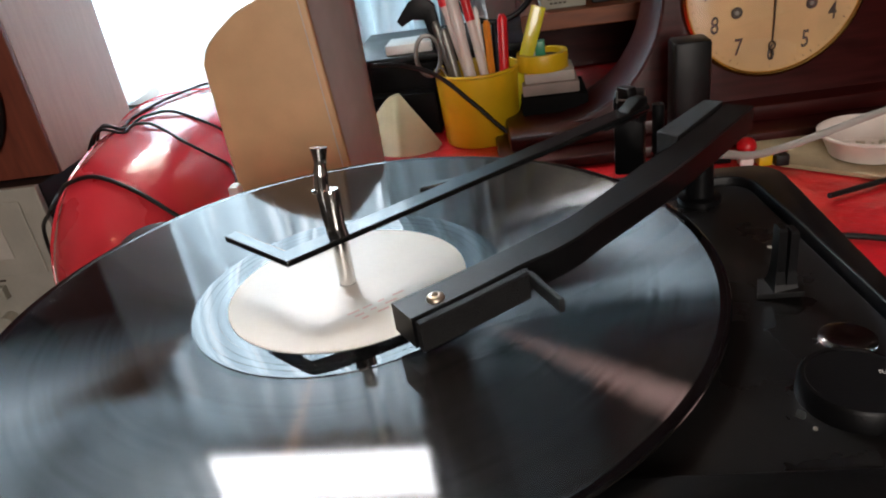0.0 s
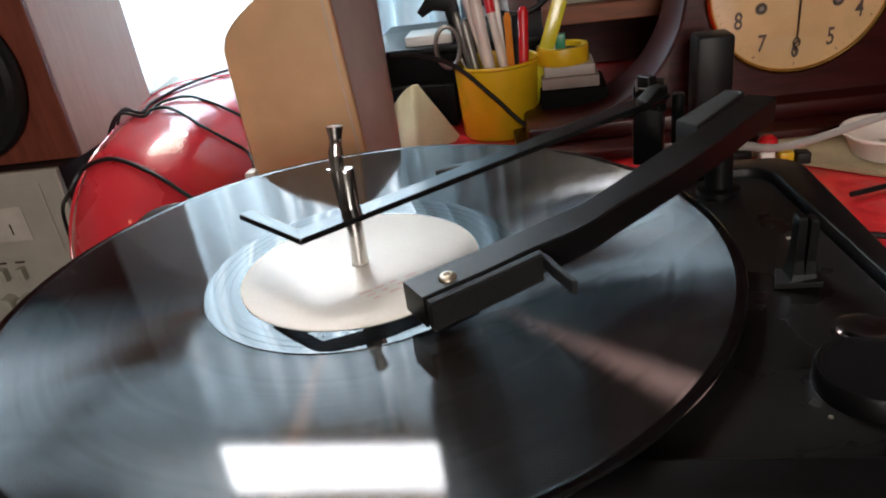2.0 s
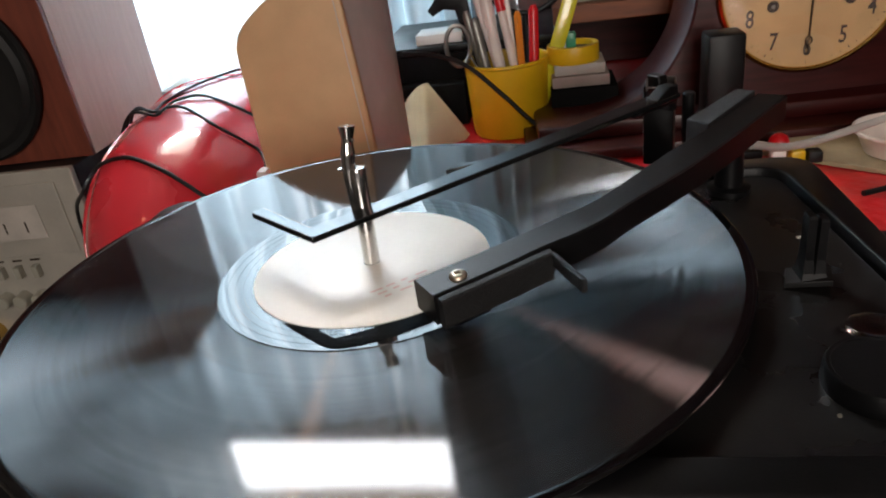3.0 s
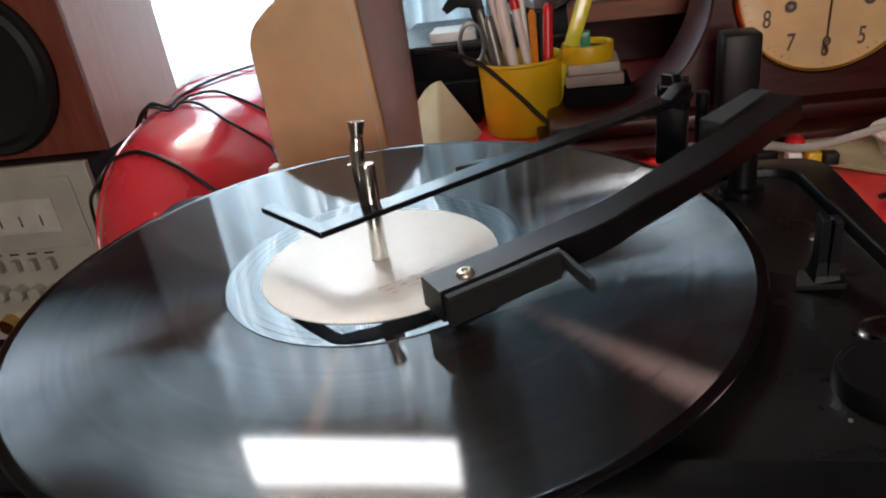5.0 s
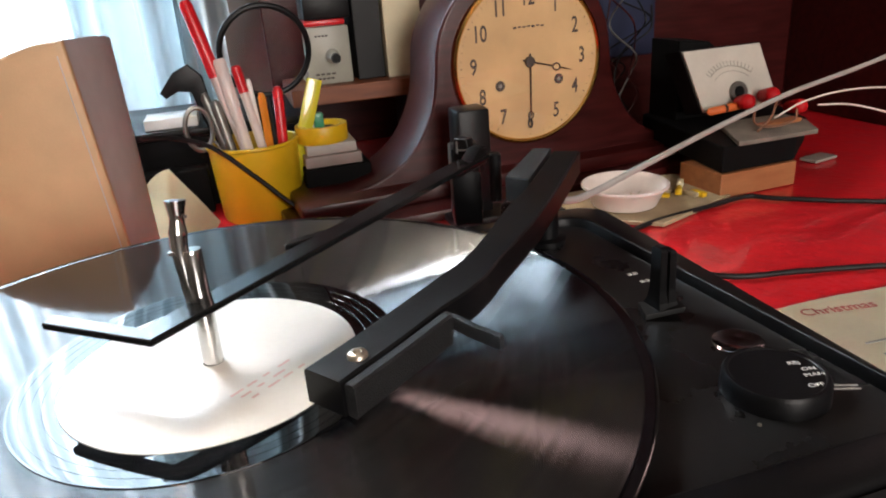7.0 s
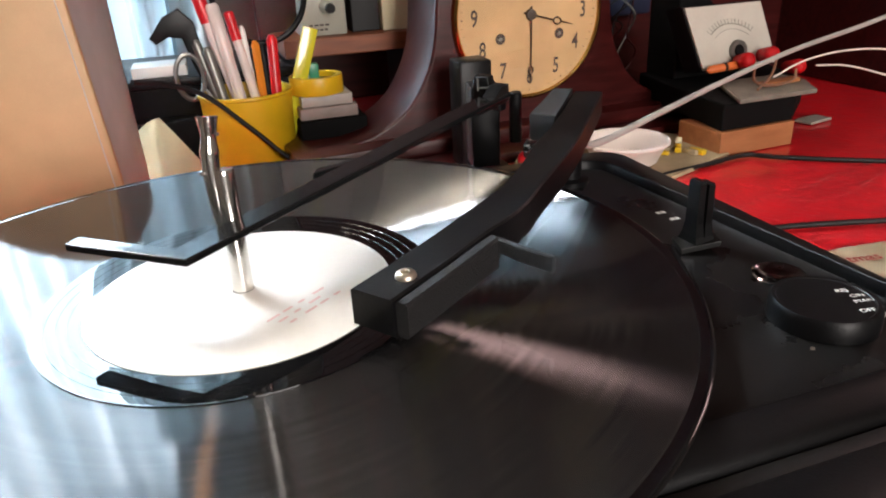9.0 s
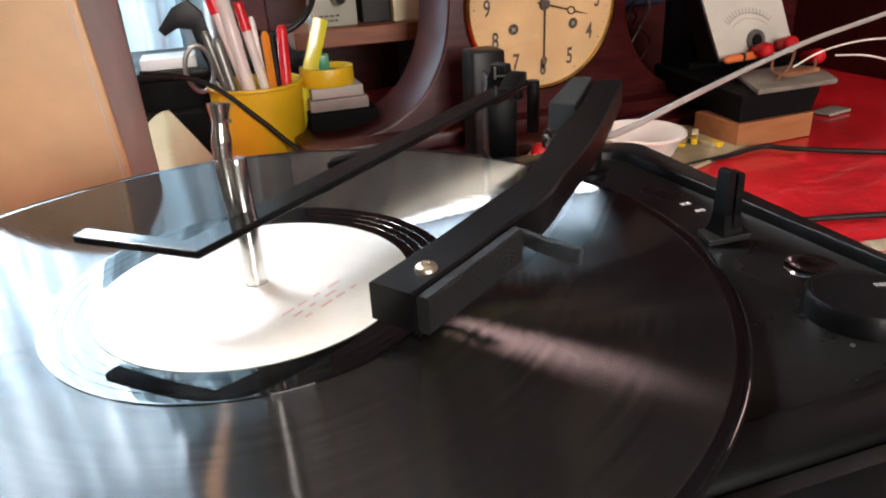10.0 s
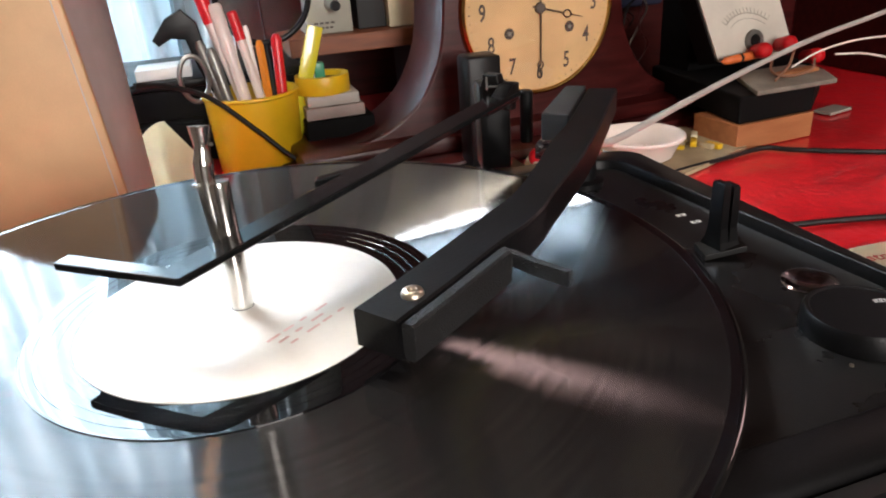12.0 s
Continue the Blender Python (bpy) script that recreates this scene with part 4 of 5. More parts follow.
TURN = 4.0
ck = thing("mantel_clock", "dark mahogany mantel clock with a cream dial, half past three", "clock", (CKX, CKY, TABLE), TURN)
zc = CKZ - TABLE


def hat(grow=0.0):
    """Half outline of the case: base, concave flank, round head."""
    pts = [(-0.235 - grow, 0.010), (-0.225 - grow, 0.024), (-0.195 - grow, 0.027), (-0.160 - grow, 0.036), (-0.130 - grow, 0.056), (-0.112 - grow, 0.082), (-0.103 - grow, 0.105), (-0.099 - grow, zc)]
    for k in range(1, 9):
        a = math.pi - math.pi / 2 * k / 8
        pts.append(((0.099 + grow) * math.cos(a), zc + (0.099 + grow) * math.sin(a)))
    return pts


half = smooth_line([(x, 0, z) for x, z in hat()], 3)
left = [(q.x, q.z) for q in half]
outl = left + [(-x, z) for x, z in left[-2::-1]]
b = B()
upright(b, outl, 0.006, 0.085, 0.003)
part("case", b, M_MAHOGANY, ck, local=True, angle=40)
b = B()
box(b, -0.262, 0.262, -0.050, 0.100, 0.0, 0.0110, 0.002)
part("base", b, M_MAHOGANY, ck, local=True)
b = B()
box(b, -0.250, 0.250, -0.020, 0.094, 0.0112, 0.0270, 0.004)
part("base_moulding", b, M_MAHOGANY, ck, local=True)
face = pose(0, 0.004, zc, 90, 0, 0)
b = B()
lathe(b, [(0.0780, -0.006), (0.0825, -0.006), (0.0832, 0.0), (0.0822, 0.0040), (0.0800, 0.0055), (0.0782, 0.0035), (0.0780, -0.002)], 72, face)
part("bezel", b, M_BRASS, ck, "polished brass bezel", local=True)
b = B()
lathe(b, [(0, 0.0), (0.0783, 0.0)], 72, face)
dial = part("dial", b, M_DIAL, ck, "aged cream dial with dark numerals", local=True)
for k in range(1, 13):
    a = radians(90 - 30 * k)
    text(str(k), 0.0220, face @ pose(0.0605 * math.cos(a), 0.0605 * math.sin(a), 0.0004), M_INK, dial, name="numeral", thick=0.0001, local=True, wide=0.70, bold=0.00030)
b = B()
for k in range(60):
    a = radians(6 * k)
    s = 0.0009 if k % 5 == 0 else 0.00035
    q = bmesh.ops.create_cube(b, size=1)["verts"]
    bmesh.ops.transform(b, verts=q, matrix=face @ pose(0.0735 * math.cos(a), 0.0735 * math.sin(a), 0.0004, 0, 0, math.degrees(a)) @ Matrix.Diagonal((0.0022, s, 0.0002, 1)))
part("minute_track", b, M_INK, dial, local=True, smooth=False)
b = B()
for k in range(7):
    q = bmesh.ops.create_cube(b, size=1)["verts"]
    bmesh.ops.transform(b, verts=q, matrix=face @ pose(-0.0150 + 0.0050 * k, 0.0335 + 0.0004 * (k % 2), 0.0004) @ Matrix.Diagonal((0.0036, 0.0022 if k in (0, 4) else 0.0014, 0.0002, 1)))
part("maker_mark", b, M_INK, dial, local=True, smooth=False)
for s in (-1, 1):
    b = B()
    lathe(b, [(0.0019, -0.001), (0.0019, 0.0008), (0.0050, 0.0008), (0.0052, 0.0), (0.0052, -0.001)], 24, face @ pose(0.0330 * s, -0.0205, 0.0004))
    part("winding_hole", b, M_INK, dial, local=True)
    b = B()
    tube(b, [face @ Vector((0.0330 * s, -0.0205, -0.0002)), face @ Vector((0.0330 * s, -0.0205, 0.0016))], 0.0018)
    part("winding_arbor", b, M_DULLSTEEL, dial, local=True)


def hand(name, angle, length, loop_at, loop_r, zf):
    r = face @ pose(0, 0, zf, 0, 0, angle)
    b = B()
    tube(b, [r @ Vector((-0.008, 0, 0)), r @ Vector((loop_at - loop_r, 0, 0))], [0.0011, 0.0008], 6)
    tube(b, [r @ Vector((loop_at + loop_r * math.cos(t), loop_r * 0.8 * math.sin(t), 0)) for t in [2 * math.pi * k / 16 for k in range(17)]], 0.0008, 6)
    tube(b, [r @ Vector((loop_at + loop_r, 0, 0)), r @ Vector((length, 0, 0))], [0.0009, 0.0003], 6)
    return part(name, b, M_INK, ck, local=True)


hand("hour_hand", 90 - 105, 0.050, 0.031, 0.0042, 0.0020)
hand("minute_hand", 90 - 180, 0.066, 0.0535, 0.0036, 0.0032)
b = B()
lathe(b, [(0, 0.0), (0.0055, 0.0), (0.0050, 0.0045), (0, 0.0048)], 20, face)
part("hand_boss", b, M_INK, ck, local=True)
b = B()
lathe(b, [(0, 0.0105), (0.03, 0.0096), (0.06, 0.0072), (0.0770, 0.0048)], 48, face)
gl = part("glass", b, M_GLASS, ck, "domed clear glass", local=True)
gl.visible_shadow = False

# black post beside the clock
bp_ = thing("black_stand", "upright black plastic stand behind the record player", "stand", (0.224, 0.370, TABLE))
b = B()
box(b, 0.2085, 0.2395, 0.355, 0.385, TABLE + 0.008, 0.0045, 0.003)
part("column", b, M_BLACK, bp_)
b = B()
box(b, 0.195, 0.255, 0.340, 0.400, TABLE, TABLE + 0.008, 0.002)
part("base", b, M_BLACK, bp_)

# low shelf with instruments at the back
sh = thing("shelf", "orange-brown wooden shelf board at the back", "shelf", (0.13, 0.64, TABLE))
b = B()
box(b, 0.085, 0.250, 0.570, 0.74, -0.0110, 0.0080, 0.001)
part("board", b, M_SHELF, sh, smooth=False)
for x in (0.092, 0.244):
    b = B()
    box(b, x - 0.006, x + 0.006, 0.600, 0.73, TABLE, -0.0112, 0.001)
    part("upright", b, M_RUBBER, sh, smooth=False)
b = B()
box(b, -0.118, 0.090, 0.545, 0.72, TABLE, -0.0232, 0.003)
bbx = thing("black_box", "black metal box standing behind the pen cup", "box", (-0.014, 0.63, TABLE))
part("body", b, M_MATTE, bbx)
b = B()
box(b, -0.120, 0.092, 0.543, 0.722, -0.0230, -0.0142, 0.002)
part("lid", b, M_BLACK, bbx)
b = B()
box(b, -0.112, -0.016, 0.517, 0.5449, TABLE, -0.052, 0.003)
part("plinth", b, M_MATTE, bbx)
rb = thing("resistance_box", "grey enamelled instrument box with a knob, on the shelf", "instrument", (0.135, 0.62, 0.0082))
b = B()
box(b, 0.108, 0.160, 0.590, 0.65, 0.0082, 0.072, 0.002)
part("case", b, M_GREYBOX, rb)
b = B()
tube(b, [(0.1385, 0.590, 0.0395), (0.1385, 0.583, 0.0395), (0.1395, 0.572, 0.0385)], [0.0080, 0.0075, 0.0060], 20)
part("knob", b, M_SILVER, rb)
b = B()
tube(b, [(0.1395, 0.572, 0.0385), (0.1398, 0.568, 0.0383)], [0.0058, 0.0050], 20)
part("knob_cap", b, M_BLACK, rb)
for z, w in ((0.0620, 0.014), (0.0200, 0.022), (0.0150, 0.018)):
    b = B()
    for k in range(4):
        box(b, 0.128 - w / 2 + k * w / 3.6, 0.128 - w / 2 + k * w / 3.6 + w / 5, 0.5894, 0.5899, z - 0.0010, z + 0.0010)
    part("print_bar", b, M_INK, rb, smooth=False)
b = B()
box(b, 0.112, 0.158, 0.595, 0.64, 0.0722, 0.0790, 0.002)
tagged(part("red_tin", b, M_RED), "flat red tin on the instrument box", "tin")
b = B()
box(b, 0.112, 0.165, 0.594, 0.65, 0.0792, 0.110, 0.002)
tagged(part("dark_box", b, M_BLACK), "dark box stacked on the red tin", "box")
b = B()
box(b, 0.2020, 0.2460, 0.590, 0.66, 0.0082, 0.130, 0.001, m=None)
tagged(part("white_carton", b, M_PAPER, smooth=False), "cream carton standing on the shelf", "carton")
b = B()
box(b, 0.168, 0.2005, 0.600, 0.68, 0.0082, 0.120, 0.001)
tagged(part("dark_book", b, M_RUBBER, smooth=False), "dark book standing on the shelf", "book")
b = B()
box(b, -0.072, -0.018, 0.555, 0.60, -0.0140, -0.0030, 0.001)
tagged(part("small_meter", b, M_WHITE), "small white gauge lying on the black box", "gauge")

# ---- right side of the table ----
b = B()
slab(b, [(0.255, 0.350), (0.362, 0.262), (0.460, 0.300), (0.455, 0.385), (0.300, 0.420)], TABLE + 0.004, 0.0038, 0.0006)
tagged(part("cardboard_sheet", b, M_CARDBOARD, smooth=False), "torn flat cardboard lying on the red cloth", "cardboard")
b = B()
bowlp = [(0, 0.0005), (0.030, 0.0005), (0.0325, 0.002), (0.0400, 0.0220), (0.0425, 0.0245), (0.0440, 0.0250), (0.0440, 0.0275), (0.0425, 0.0285), (0.0405, 0.0265), (0.0385, 0.0220), (0.0310, 0.0035), (0, 0.003)]
bowlp = [(r * 0.92, z * 0.76) for r, z in bowlp]
lathe(b, bowlp, 64, pose(0.3590, 0.3230, TABLE + 0.0042))
tagged(part("plastic_bowl", b, M_PINKWHITE), "shallow white plastic bowl on the cardboard", "bowl")
rng = random.Random(7)
for k in range(9):
    b = B()
    a, r = rng.uniform(0, 6.28), rng.uniform(0.0, 0.022)
    p0 = Vector((0.359 + r * math.cos(a), 0.323 + r * math.sin(a), TABLE + 0.0087))
    d = rng.uniform(0, 3.14)
    tube(b, [p0, p0 + Vector((0.007 * math.cos(d), 0.007 * math.sin(d), 0.0008))], 0.0011, 6)
    tagged(part("small_screw", b, M_STEEL), "tiny dark screw lying in the bowl", "screw", "screws in the bowl")
for k, (x, y, mt, nm, lb, ct) in enumerate(((0.268, 0.345, M_RED, "red_bead", "small round red bead on the cardboard", "bead"),)):
    b = B()
    bmesh.ops.create_uvsphere(b, u_segments=20, v_segments=12, radius=0.0085, matrix=pose(x, y, TABLE + 0.0125))
    tagged(part(nm, b, mt), lb, ct)
for k, (x, y, mt, lb) in enumerate(((0.276, 0.322, M_YELLOW, "yellow plastic clip on the cardboard"), (0.288, 0.318, M_RUBBER, "black rubber grommet on the cardboard"), (0.262, 0.325, M_WHITE, "white plastic clip on the cardboard"))):
    b = B()
    box(b, x - 0.006, x + 0.005, y - 0.006, y + 0.006, TABLE + 0.0042, TABLE + 0.014, 0.0015)
    tagged(part("plastic_clip", b, mt), lb, "clip")
for k in range(7):
    b = B()
    x, y, a = 0.395 + 0.045 * rng.random(), 0.300 + 0.06 * rng.random(), rng.uniform(0, 180)
    box(b, -0.008, 0.008, -0.003, 0.003, 0, 0.003 + 0.003 * rng.random(), 0.0008, m=pose(x, y, TABLE + 0.0042, 0, 0, a))
    tagged(part("paper_scrap", b, (M_YELLOW, M_CARDBOARD, M_PAPER)[k % 3]), "small scrap lying on the cardboard", "scrap", "scraps on the cardboard")

# pine block, black stand and analogue meter
b = B()
slab(b, [(0.4490, 0.3010), (0.5395, 0.3060), (0.5500, 0.365), (0.4450, 0.360)], TABLE + 0.0240, 0.0238, 0.001)
tagged(part("pine_block", b, M_PINE, smooth=False), "orange-brown pine block lying on the red cloth", "wood block")
ms = thing("meter_stand", "sloping black box carrying the meter", "stand", (0.52, 0.40, TABLE))
b = B()
slab(b, [(0.4510, 0.3040), (0.5390, 0.3090), (0.6000, 0.362), (0.640, 0.48), (0.475, 0.48)], TABLE + 0.050, 0.0258, 0.002)
part("base", b, M_MATTE, ms, smooth=False)
b = B()
upright(b, [(0.4820, TABLE + 0.0505), (0.5700, TABLE + 0.0505), (0.5550, 0.000), (0.5200, 0.030), (0.4820, 0.034)], 0.425, 0.478, 0.002)
part("back_box", b, M_MATTE, ms, smooth=False)
mt = thing("analogue_meter", "white-faced analogue test meter with red plugs", "meter", (0.535, 0.385, TABLE + 0.05))
TLm, TRm, BLm = Vector((0.4588, 0.3870, 0.0279)), Vector((0.5500, 0.3870, 0.0283)), Vector((0.4801, 0.3760, -0.0337))
ux = (TRm - TLm)
uy = (BLm - TLm)
nz = uy.cross(ux).normalized()


def on_face(u, w, h=0.0):
    return TLm + ux * u + uy * w + nz * h


def face_plate(bm, u0, u1, w0, w1, h0, h1):
    a = [bm.verts.new(on_face(u, w, h1)) for u, w in ((u0, w0), (u1, w0), (u1, w1), (u0, w1))]
    c = [bm.verts.new(on_face(u, w, h0)) for u, w in ((u0, w0), (u1, w0), (u1, w1), (u0, w1))]
    bm.faces.new(a)
    bm.faces.new(c[::-1])
    for i in range(4):
        bm.faces.new((a[i], c[i], c[(i + 1) % 4], a[(i + 1) % 4]))


b = B()
face_plate(b, -0.02, 1.02, -0.02, 1.02, -0.028, -0.001)
part("case", b, M_BLACK, mt, smooth=False)
M_METERFACE = mat("meter_face", (0.60, 0.57, 0.49), 0.4, vary=0.05, coat=0.6)
b = B()
face_plate(b, 0, 1, 0, 1, -0.0009, 0.0012)
mf = part("face", b, M_METERFACE, mt, "pale meter face", smooth=False)
for rr, th in ((0.52, 0.0011), (0.44, 0.0007)):
    b = B()
    tube(b, [on_face(0.5 + rr * 0.75 * math.sin(t), 0.85 - rr * 1.05 * math.cos(t), 0.0014) for t in [-0.75 + 1.5 * k / 20 for k in range(21)]], th * 0.5, 5)
    part("scale_arc", b, M_GREYBOX, mf)
b = B()
for k in range(15):
    t = -0.75 + 1.5 * k / 14
    tube(b, [on_face(0.5 + r * 0.75 * math.sin(t), 0.85 - r * 1.05 * math.cos(t), 0.0014) for r in (0.53, 0.60)], 0.0004, 5)
part("scale_marks", b, M_GREYBOX, mf)
b = B()
tube(b, [on_face(0.52, 0.74, -0.0005), on_face(0.52, 0.74, 0.004)], [0.0115, 0.0100], 28)
part("selector_knob", b, M_DULLSTEEL, mt, "grey selector knob")
b = B()
tube(b, [on_face(0.52, 0.74, 0.004), on_face(0.52, 0.74, 0.0052)], [0.0060, 0.0050], 20)
part("knob_centre", b, M_BLACK, mt)
b = B()
slab(b, [(0.4980, 0.3740), (0.5780, 0.3740), (0.5760, 0.3370), (0.5540, 0.2990), (0.4630, 0.2980)], -0.0460, 0.0045, 0.0008)
tray = part("tray", b, M_TRAY, mt, "grey lower tray of the meter", smooth=False)
for x, y, z in ((0.5150, 0.3540, -0.0233), (0.5453, 0.3550, -0.0200), (0.5810, 0.3540, -0.0357)):
    b = B()
    tube(b, [(x + 0.007, y + 0.022, z - 0.005), (x, y, z), (x - 0.001, y - 0.003, z + 0.001), (x - 0.0015, y - 0.0048, z + 0.0016), (x - 0.002, y - 0.006, z + 0.002)], [0.0066, 0.0078, 0.0072, 0.0056, 0.0026], 18)
    part("plug", b, M_PLUGRED, mt, "red plastic banana plug")
# placed to fit the camera's view; it does not touch the tray
cr = thing("crayon", "orange crayon set above the meter's tray", "crayon", (0.52, 0.35, -0.045))
b = B()
tube(b, [(0.4755, 0.3640, -0.0310), (0.4795, 0.3645, -0.0308), (0.5150, 0.3660, -0.0290)], [0.0010, 0.0040, 0.0042], 12)
part("stick", b, M_ORANGE, cr)
b = B()
tube(b, [(0.4960, 0.3650, -0.0300), (0.4990, 0.3652, -0.0298)], 0.0044, 12)
part("band", b, M_INK, cr)
b = B()
box(b, -0.028, 0.020, -0.006, 0.006, 0, 0.004, 0.001, m=pose(0.545, 0.336, -0.0459, 0, 0, 8))
tagged(part("wood_slip", b, M_PINE), "small wooden slip on the meter's tray", "wood slip")
for pts in ([(0.522, 0.350, -0.030), (0.508, 0.332, -0.040), (0.520, 0.320, -0.043), (0.545, 0.322, -0.040), (0.560, 0.335, -0.034)],
            [(0.548, 0.350, -0.026), (0.530, 0.335, -0.036), (0.512, 0.326, -0.043), (0.500, 0.318, -0.0445)]):
    b = B()
    tube(b, smooth_line(pts, 8), 0.0013, 8)
    tagged(part("bare_lead", b, M_COPPER), "short copper-coloured lead curled on the meter's tray", "cable", "short leads on the tray")
for pts in ([(0.538, 0.340, -0.040), (0.570, 0.335, -0.026), (0.620, 0.330, -0.020), (0.70, 0.34, -0.030), (0.79, 0.34, -0.06)],
            [(0.600, 0.350, -0.036), (0.640, 0.345, -0.040), (0.690, 0.330, -0.055), (0.740, 0.325, -0.072), (0.79, 0.33, TABLE + 0.003)]):
    b = B()
    tube(b, smooth_line(pts, 8), 0.0010, 8)
    tagged(part("test_lead", b, M_PINKWHITE), "thin pale test lead running from the meter", "cable", "test leads")
b = B()
box(b, -0.018, 0.018, -0.010, 0.010, 0, 0.003, 0.0006, m=pose(0.622, 0.362, TABLE + 0.001, 0, 0, 12))
tagged(part("metal_plate", b, M_SILVER, smooth=False), "small grey metal plate on the red cloth", "plate")
# grey lead that rises from the record player's corner
b = B()
tube(b, smooth_line([(0.176, 0.094, 0.0040), (0.214, 0.130, -0.011), (0.300, 0.185, -0.0125), (0.4057, 0.250, -0.0133), (0.50, 0.28, -0.002), (0.5989, 0.30, 0.0092), (0.75, 0.33, 0.03)], 8), 0.0022, 12)
tagged(part("grey_lead", b, M_GREYCABLE), "stiff grey cable rising from behind the tonearm", "cable")
for pts, r, lb in (([(0.300, 0.250, TABLE + 0.003), (0.360, 0.272, TABLE + 0.003), (0.425, 0.283, TABLE + 0.003), (0.470, 0.290, TABLE + 0.003), (0.490, 0.272, TABLE + 0.003), (0.540, 0.235, TABLE + 0.003), (0.62, 0.19, TABLE + 0.003), (0.75, 0.16, TABLE + 0.003)], 0.0022, "black cable lying across the red cloth"),
                   ([(0.195, 0.210, TABLE + 0.003), (0.300, 0.180, TABLE + 0.003), (0.345, 0.148, TABLE + 0.003), (0.390, 0.136, TABLE + 0.003), (0.450, 0.118, TABLE + 0.003), (0.60, 0.07, TABLE + 0.003)], 0.0022, "black mains cable beside the record player")):
    b = B()
    tube(b, smooth_line(pts, 8), r, 10)
    tagged(part("black_cable", b, M_RUBBER), lb, "cable")
# printed sheet
sheet = thing("song_sheet", "cream printed sheet with red title lying on the cloth", "paper", (0.428, -0.034, TABLE), -2)
b = B()
nx = 12
g = [[b.verts.new((-0.095 + 0.19 * i / nx, -0.13 + 0.26 * j / nx, 0.0012 + 0.0008 * math.sin(i * 0.8 + j * 0.5))) for i in range(nx + 1)] for j in range(nx + 1)]
for j in range(nx):
    for i in range(nx):
        b.faces.new((g[j][i], g[j][i + 1], g[j + 1][i + 1], g[j + 1][i]))
bmesh.ops.solidify(b, geom=b.faces[:], thickness=0.0004)
part("page", b, M_PAPER, sheet, local=True)
M_REDINK = mat("red_ink", (0.50, 0.06, 0.05), 0.6, bump=0)
text("Christmas", 0.0125, pose(-0.062, 0.113, 0.0028, 0, 0, -7), M_REDINK, sheet, name="title", thick=0.0001, local=True)
M_GREYINK = mat("grey_ink", (0.30, 0.28, 0.24), 0.7, bump=0)
for k in range(14):
    b = B()
    x = -0.080
    rr = random.Random(k)
    while x < 0.075:
        wv = rr.uniform(0.006, 0.02)
        box(b, x, min(x + wv, 0.082), 0.072 - 0.013 * k, 0.0735 - 0.013 * k, 0.0024, 0.0027)
        x += wv + 0.003
    part("print_line", b, M_GREYINK, sheet, local=True, smooth=False)
# tangle of leads behind the clock
for k in range(6):
    rr = random.Random(20 + k)
    b = B()
    pts = [(0.480 + rr.uniform(-0.022, 0.022), 0.53 + rr.uniform(-0.03, 0.03), 0.075 - 0.028 * i + rr.uniform(-0.008, 0.008)) for i in range(6)] + [(0.46 + rr.uniform(-0.03, 0.02), 0.50, TABLE + 0.003)]
    tube(b, smooth_line(pts, 6), 0.0011, 7)
    tagged(part("loose_lead", b, (M_RUBBER, M_MAHOGANY, M_RUBBER, M_DULLSTEEL)[k % 4]), "thin loose lead hanging behind the clock", "cable", "loose leads")
b = B()
box(b, 0.4665, 0.5524, 0.578, 0.618, 0.001, 0.24, 0.004)
tagged(part("navy_cloth", b, M_NAVY), "dark navy cloth case hanging behind the clock", "case")

# ---- left side ----
# red vinyl cushion
cu = thing("vinyl_cushion", "puffy glossy red vinyl cushion behind the record player", "cushion", (-0.272, 0.425, -0.268))
b = B()
bmesh.ops.create_uvsphere(b, u_segments=72, v_segments=48, radius=1.0)
pw = lambda c, e: math.copysign(abs(c) ** e, c)
CUSH = pose(-0.2600, 0.440, -0.1330, 0, 0, 3)
for q in b.verts:
    s = q.co.copy()
    ang = math.atan2(s.y, s.x)
    pleat = 1 + 0.010 * math.sin(11 * ang) * (1 - abs(s.z)) + 0.006 * noise.noise(s * 3)
    q.co = Vector((pw(s.x, 0.80) * 0.090 * pleat, pw(s.y, 0.72) * 0.265 * pleat, pw(s.z, 0.72) * 0.136 * (1 + 0.015 * noise.noise(s * 4))))
bmesh.ops.transform(b, verts=b.verts, matrix=CUSH)
part("cover", b, M_REDVINYL, cu, angle=80)
for off in (-0.03,):
    b = B()
    tube(b, [CUSH @ Vector((pw(math.cos(a), 0.8) * 0.0908 * (1 - (off / 0.265) ** 2) ** 0.4, off + 0.02 * math.sin(2 * a), pw(math.sin(a), 0.72) * 0.1370)) for a in [math.pi * k / 40 for k in range(41)]], 0.0007, 6)
    part("seam", b, M_REDVINYL, cu)

b = B()
tube(b, [CUSH @ Vector((-0.0605, pw(0.8 * math.cos(a), 0.72) * 0.267, pw(0.8 * math.sin(a), 0.72) * 0.137)) for a in [2 * math.pi * k / 72 for k in range(73)]], 0.0019, 8)
part("piping", b, M_REDVINYL, cu)

# receiver with a silver front
rc = thing("stereo_receiver", "silver-fronted stereo receiver with meter window and knobs", "receiver", (-0.402, 0.352, -0.27), 3)
RW, RD, RH = 0.42, 0.30, 0.212
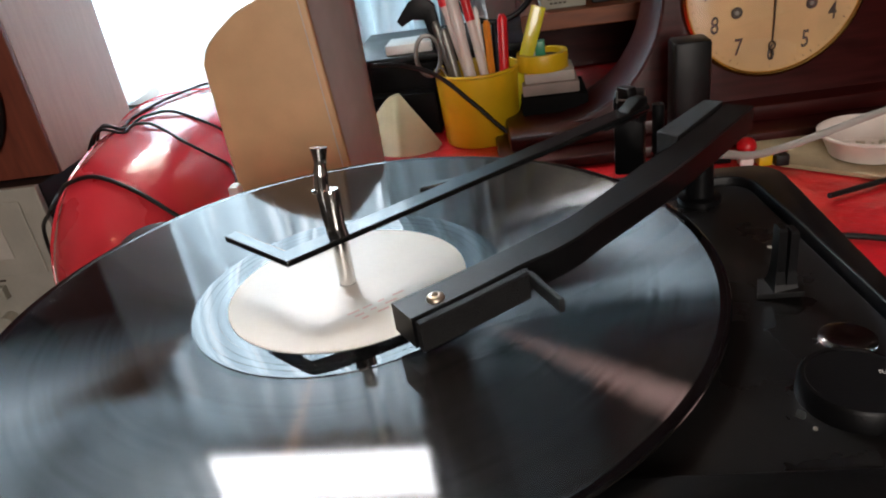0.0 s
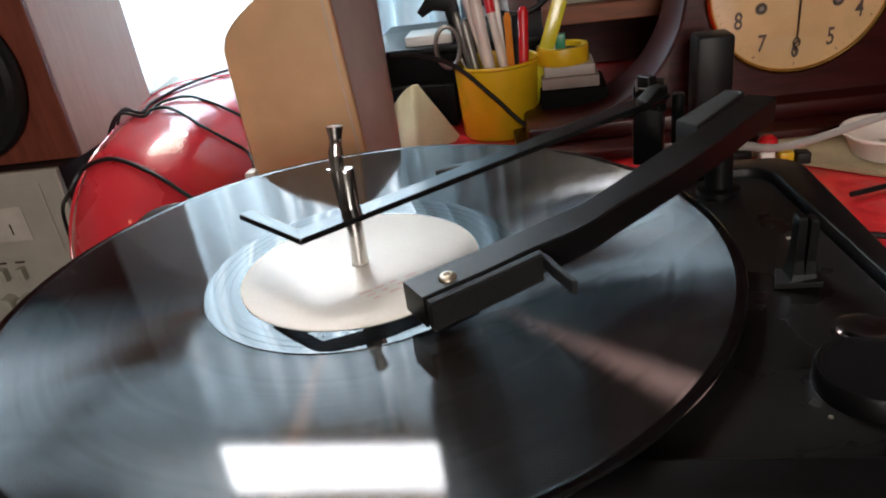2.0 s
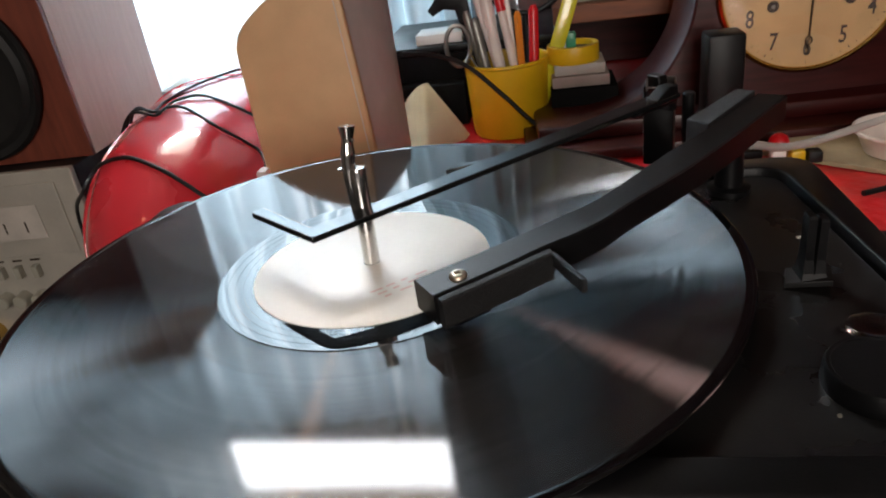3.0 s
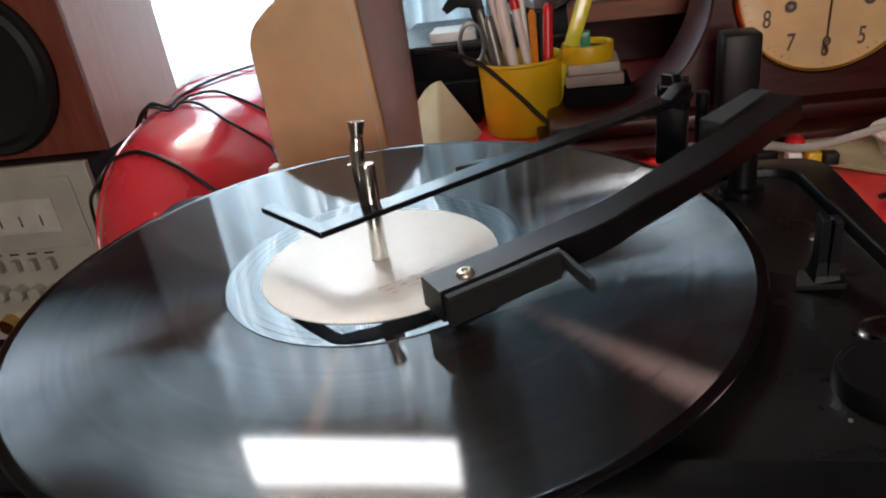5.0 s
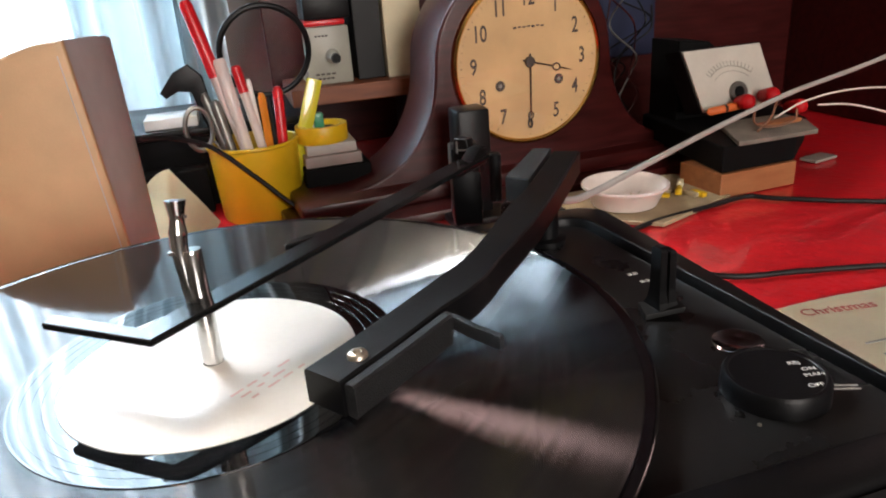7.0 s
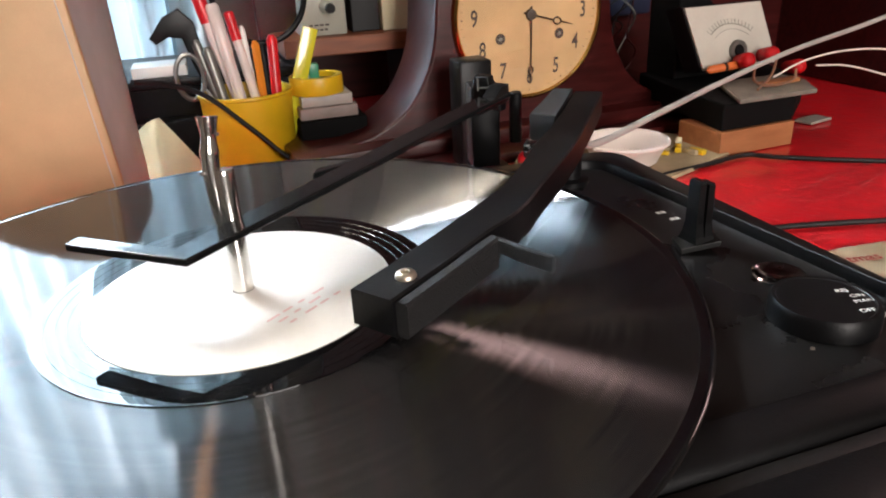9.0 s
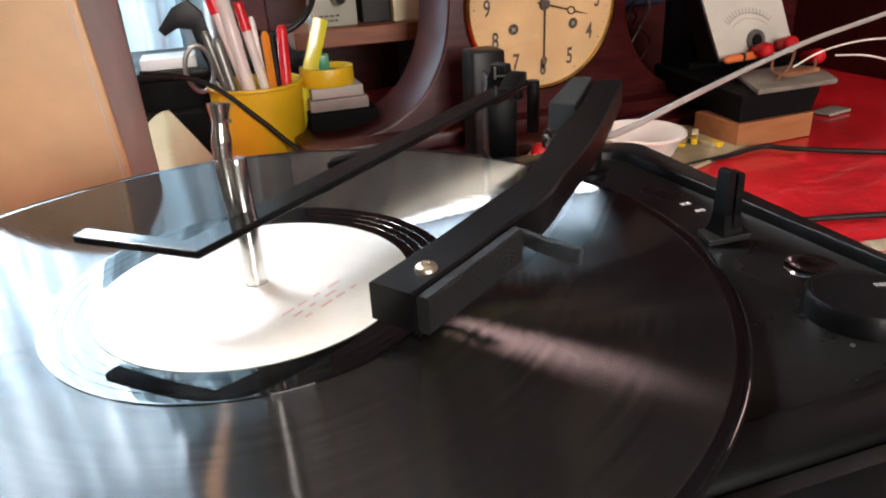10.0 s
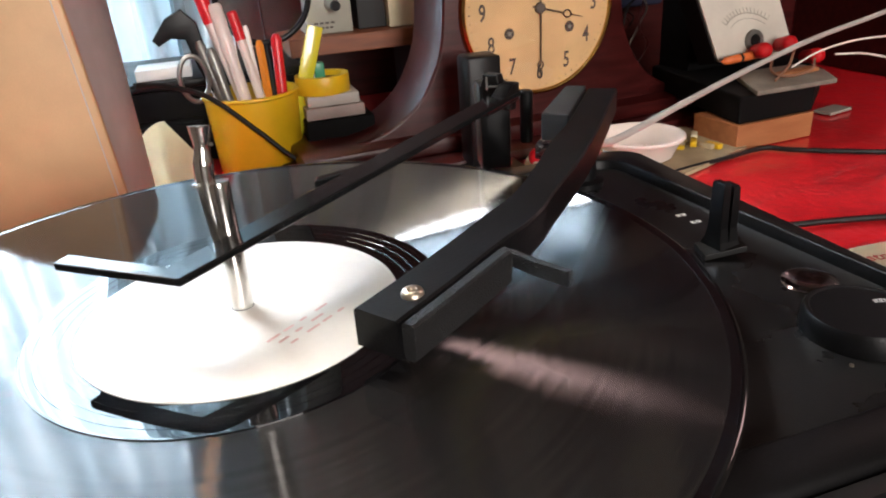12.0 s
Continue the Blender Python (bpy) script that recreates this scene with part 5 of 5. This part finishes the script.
# local frame: front face at y = 0 towards -y, right edge at x = 0
b = B()
box(b, -RW, 0.0, 0.004, RD, 0.008, RH, 0.002)
part("cabinet", b, M_RUBBER, rc, local=True, smooth=False)
b = B()
box(b, -RW, 0.0, -0.004, 0.0039, 0.006, RH + 0.001, 0.0015)
part("front_panel", b, M_SILVER, rc, "brushed silver front panel", local=True, smooth=False)
b = B()
box(b, -0.40, -0.022, -0.0060, -0.0042, 0.120, 0.200, 0.001)
part("meter_frame", b, M_SILVER, rc, local=True, smooth=False)
b = B()
box(b, -0.20, -0.050, -0.0072, -0.0061, 0.140, 0.178, 0.0004)
part("meter_window", b, M_CARDBOX, rc, "cream meter window", local=True, smooth=False)
for k in range(6):
    b = B()
    box(b, -0.19 + 0.024 * k, -0.1885 + 0.024 * k, -0.0078, -0.0073, 0.148, 0.160)
    part("scale_mark", b, M_INK, rc, local=True, smooth=False)
for k in range(8):
    b = B()
    box(b, -0.082 - 0.021 * k, -0.075 - 0.021 * k, -0.0125, -0.0042, 0.096, 0.110, 0.0008)
    part("push_button", b, M_GREYBOX, rc, local=True, smooth=False)
    b = B()
    box(b, -0.084 - 0.021 * k, -0.073 - 0.021 * k, -0.0048, -0.0043, 0.114, 0.116)
    part("print_bar", b, M_INK, rc, local=True, smooth=False)
for k in range(7):
    b = B()
    lathe(b, [(0, 0.0), (0.0085, 0.0), (0.0080, 0.013), (0.0072, 0.014), (0, 0.014)], 28, pose(-0.085 - 0.022 * k, -0.0042, 0.070, 90, 0, 0))
    part("knob", b, M_GREYBOX, rc, local=True)
for k in range(4):
    b = B()
    lathe(b, [(0, 0.0), (0.011, 0.0), (0.010, 0.012), (0.009, 0.013), (0, 0.013)], 28, pose(-0.060 - 0.05 * k, -0.0042, 0.030, 90, 0, 0))
    part("jack", b, M_BRASS, rc, local=True)
for k in range(4):
    b = B()
    lathe(b, [(0, 0.0), (0.012, 0.0), (0.012, 0.009), (0, 0.009)], 18, pose(-RW + 0.04 if k < 2 else -0.04, 0.04 if k % 2 else RD - 0.04, 0))
    part("foot", b, M_RUBBER, rc, local=True)

# wooden loudspeaker on the receiver
lw = thing("wooden_speaker", "cherry-veneered loudspeaker with a black woofer", "speaker", (-0.393, 0.379, -0.0565), 4)
SW, SD, SH = 0.24, 0.185, 0.40
b = B()
box(b, -SW, 0.0, 0.0, 0.0055, 0.0, SH, 0.0008)
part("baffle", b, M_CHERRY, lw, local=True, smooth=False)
b = B()
box(b, -SW, 0.0, 0.0058, SD, 0.0, SH, 0.0010)
part("cabinet", b, M_LITVENEER, lw, "veneer sides painted paler for the window light", local=True, smooth=False)
b = B()
lathe(b, [(0.0, 0.0), (0.02, 0.003), (0.022, -0.004), (0.062, 0.001), (0.070, 0.005), (0.076, 0.001), (0.083, 0.004), (0.086, 0.0), (0.086, -0.003), (0, -0.003)], 56, pose(-0.11, -0.0065, 0.092, 90, 0, 0))
part("woofer", b, M_RUBBER, lw, "round black woofer", local=True)
b = B()
lathe(b, [(0.0, 0.004), (0.012, 0.003), (0.016, 0.0), (0.03, 0.004), (0.034, 0.0), (0, -0.002)], 40, pose(-0.11, -0.0035, 0.30, 90, 0, 0))
part("tweeter", b, M_RUBBER, lw, local=True)

# black cables over the cushion
for pts in LEFT_CABLES:
    b = B()
    tube(b, smooth_line(pts, 8), 0.0013 if pts[0][2] > -0.1 else 0.0018, 10)
    tagged(part("draped_cable", b, M_RUBBER), "black cable draped over the red cushion", "cable", "cables over the cushion")
b = B()
tube(b, smooth_line([(-0.0580, 0.399, 0.0085), (-0.036, 0.422, 0.001), (-0.004, 0.438, -0.016), (0.032, 0.4410, -0.052), (0.064, 0.4360, -0.084), (0.10, 0.43, TABLE + 0.002)], 8), 0.0023, 10)
tagged(part("speaker_wire", b, M_RUBBER), "black wire running down in front of the pen cup", "cable")
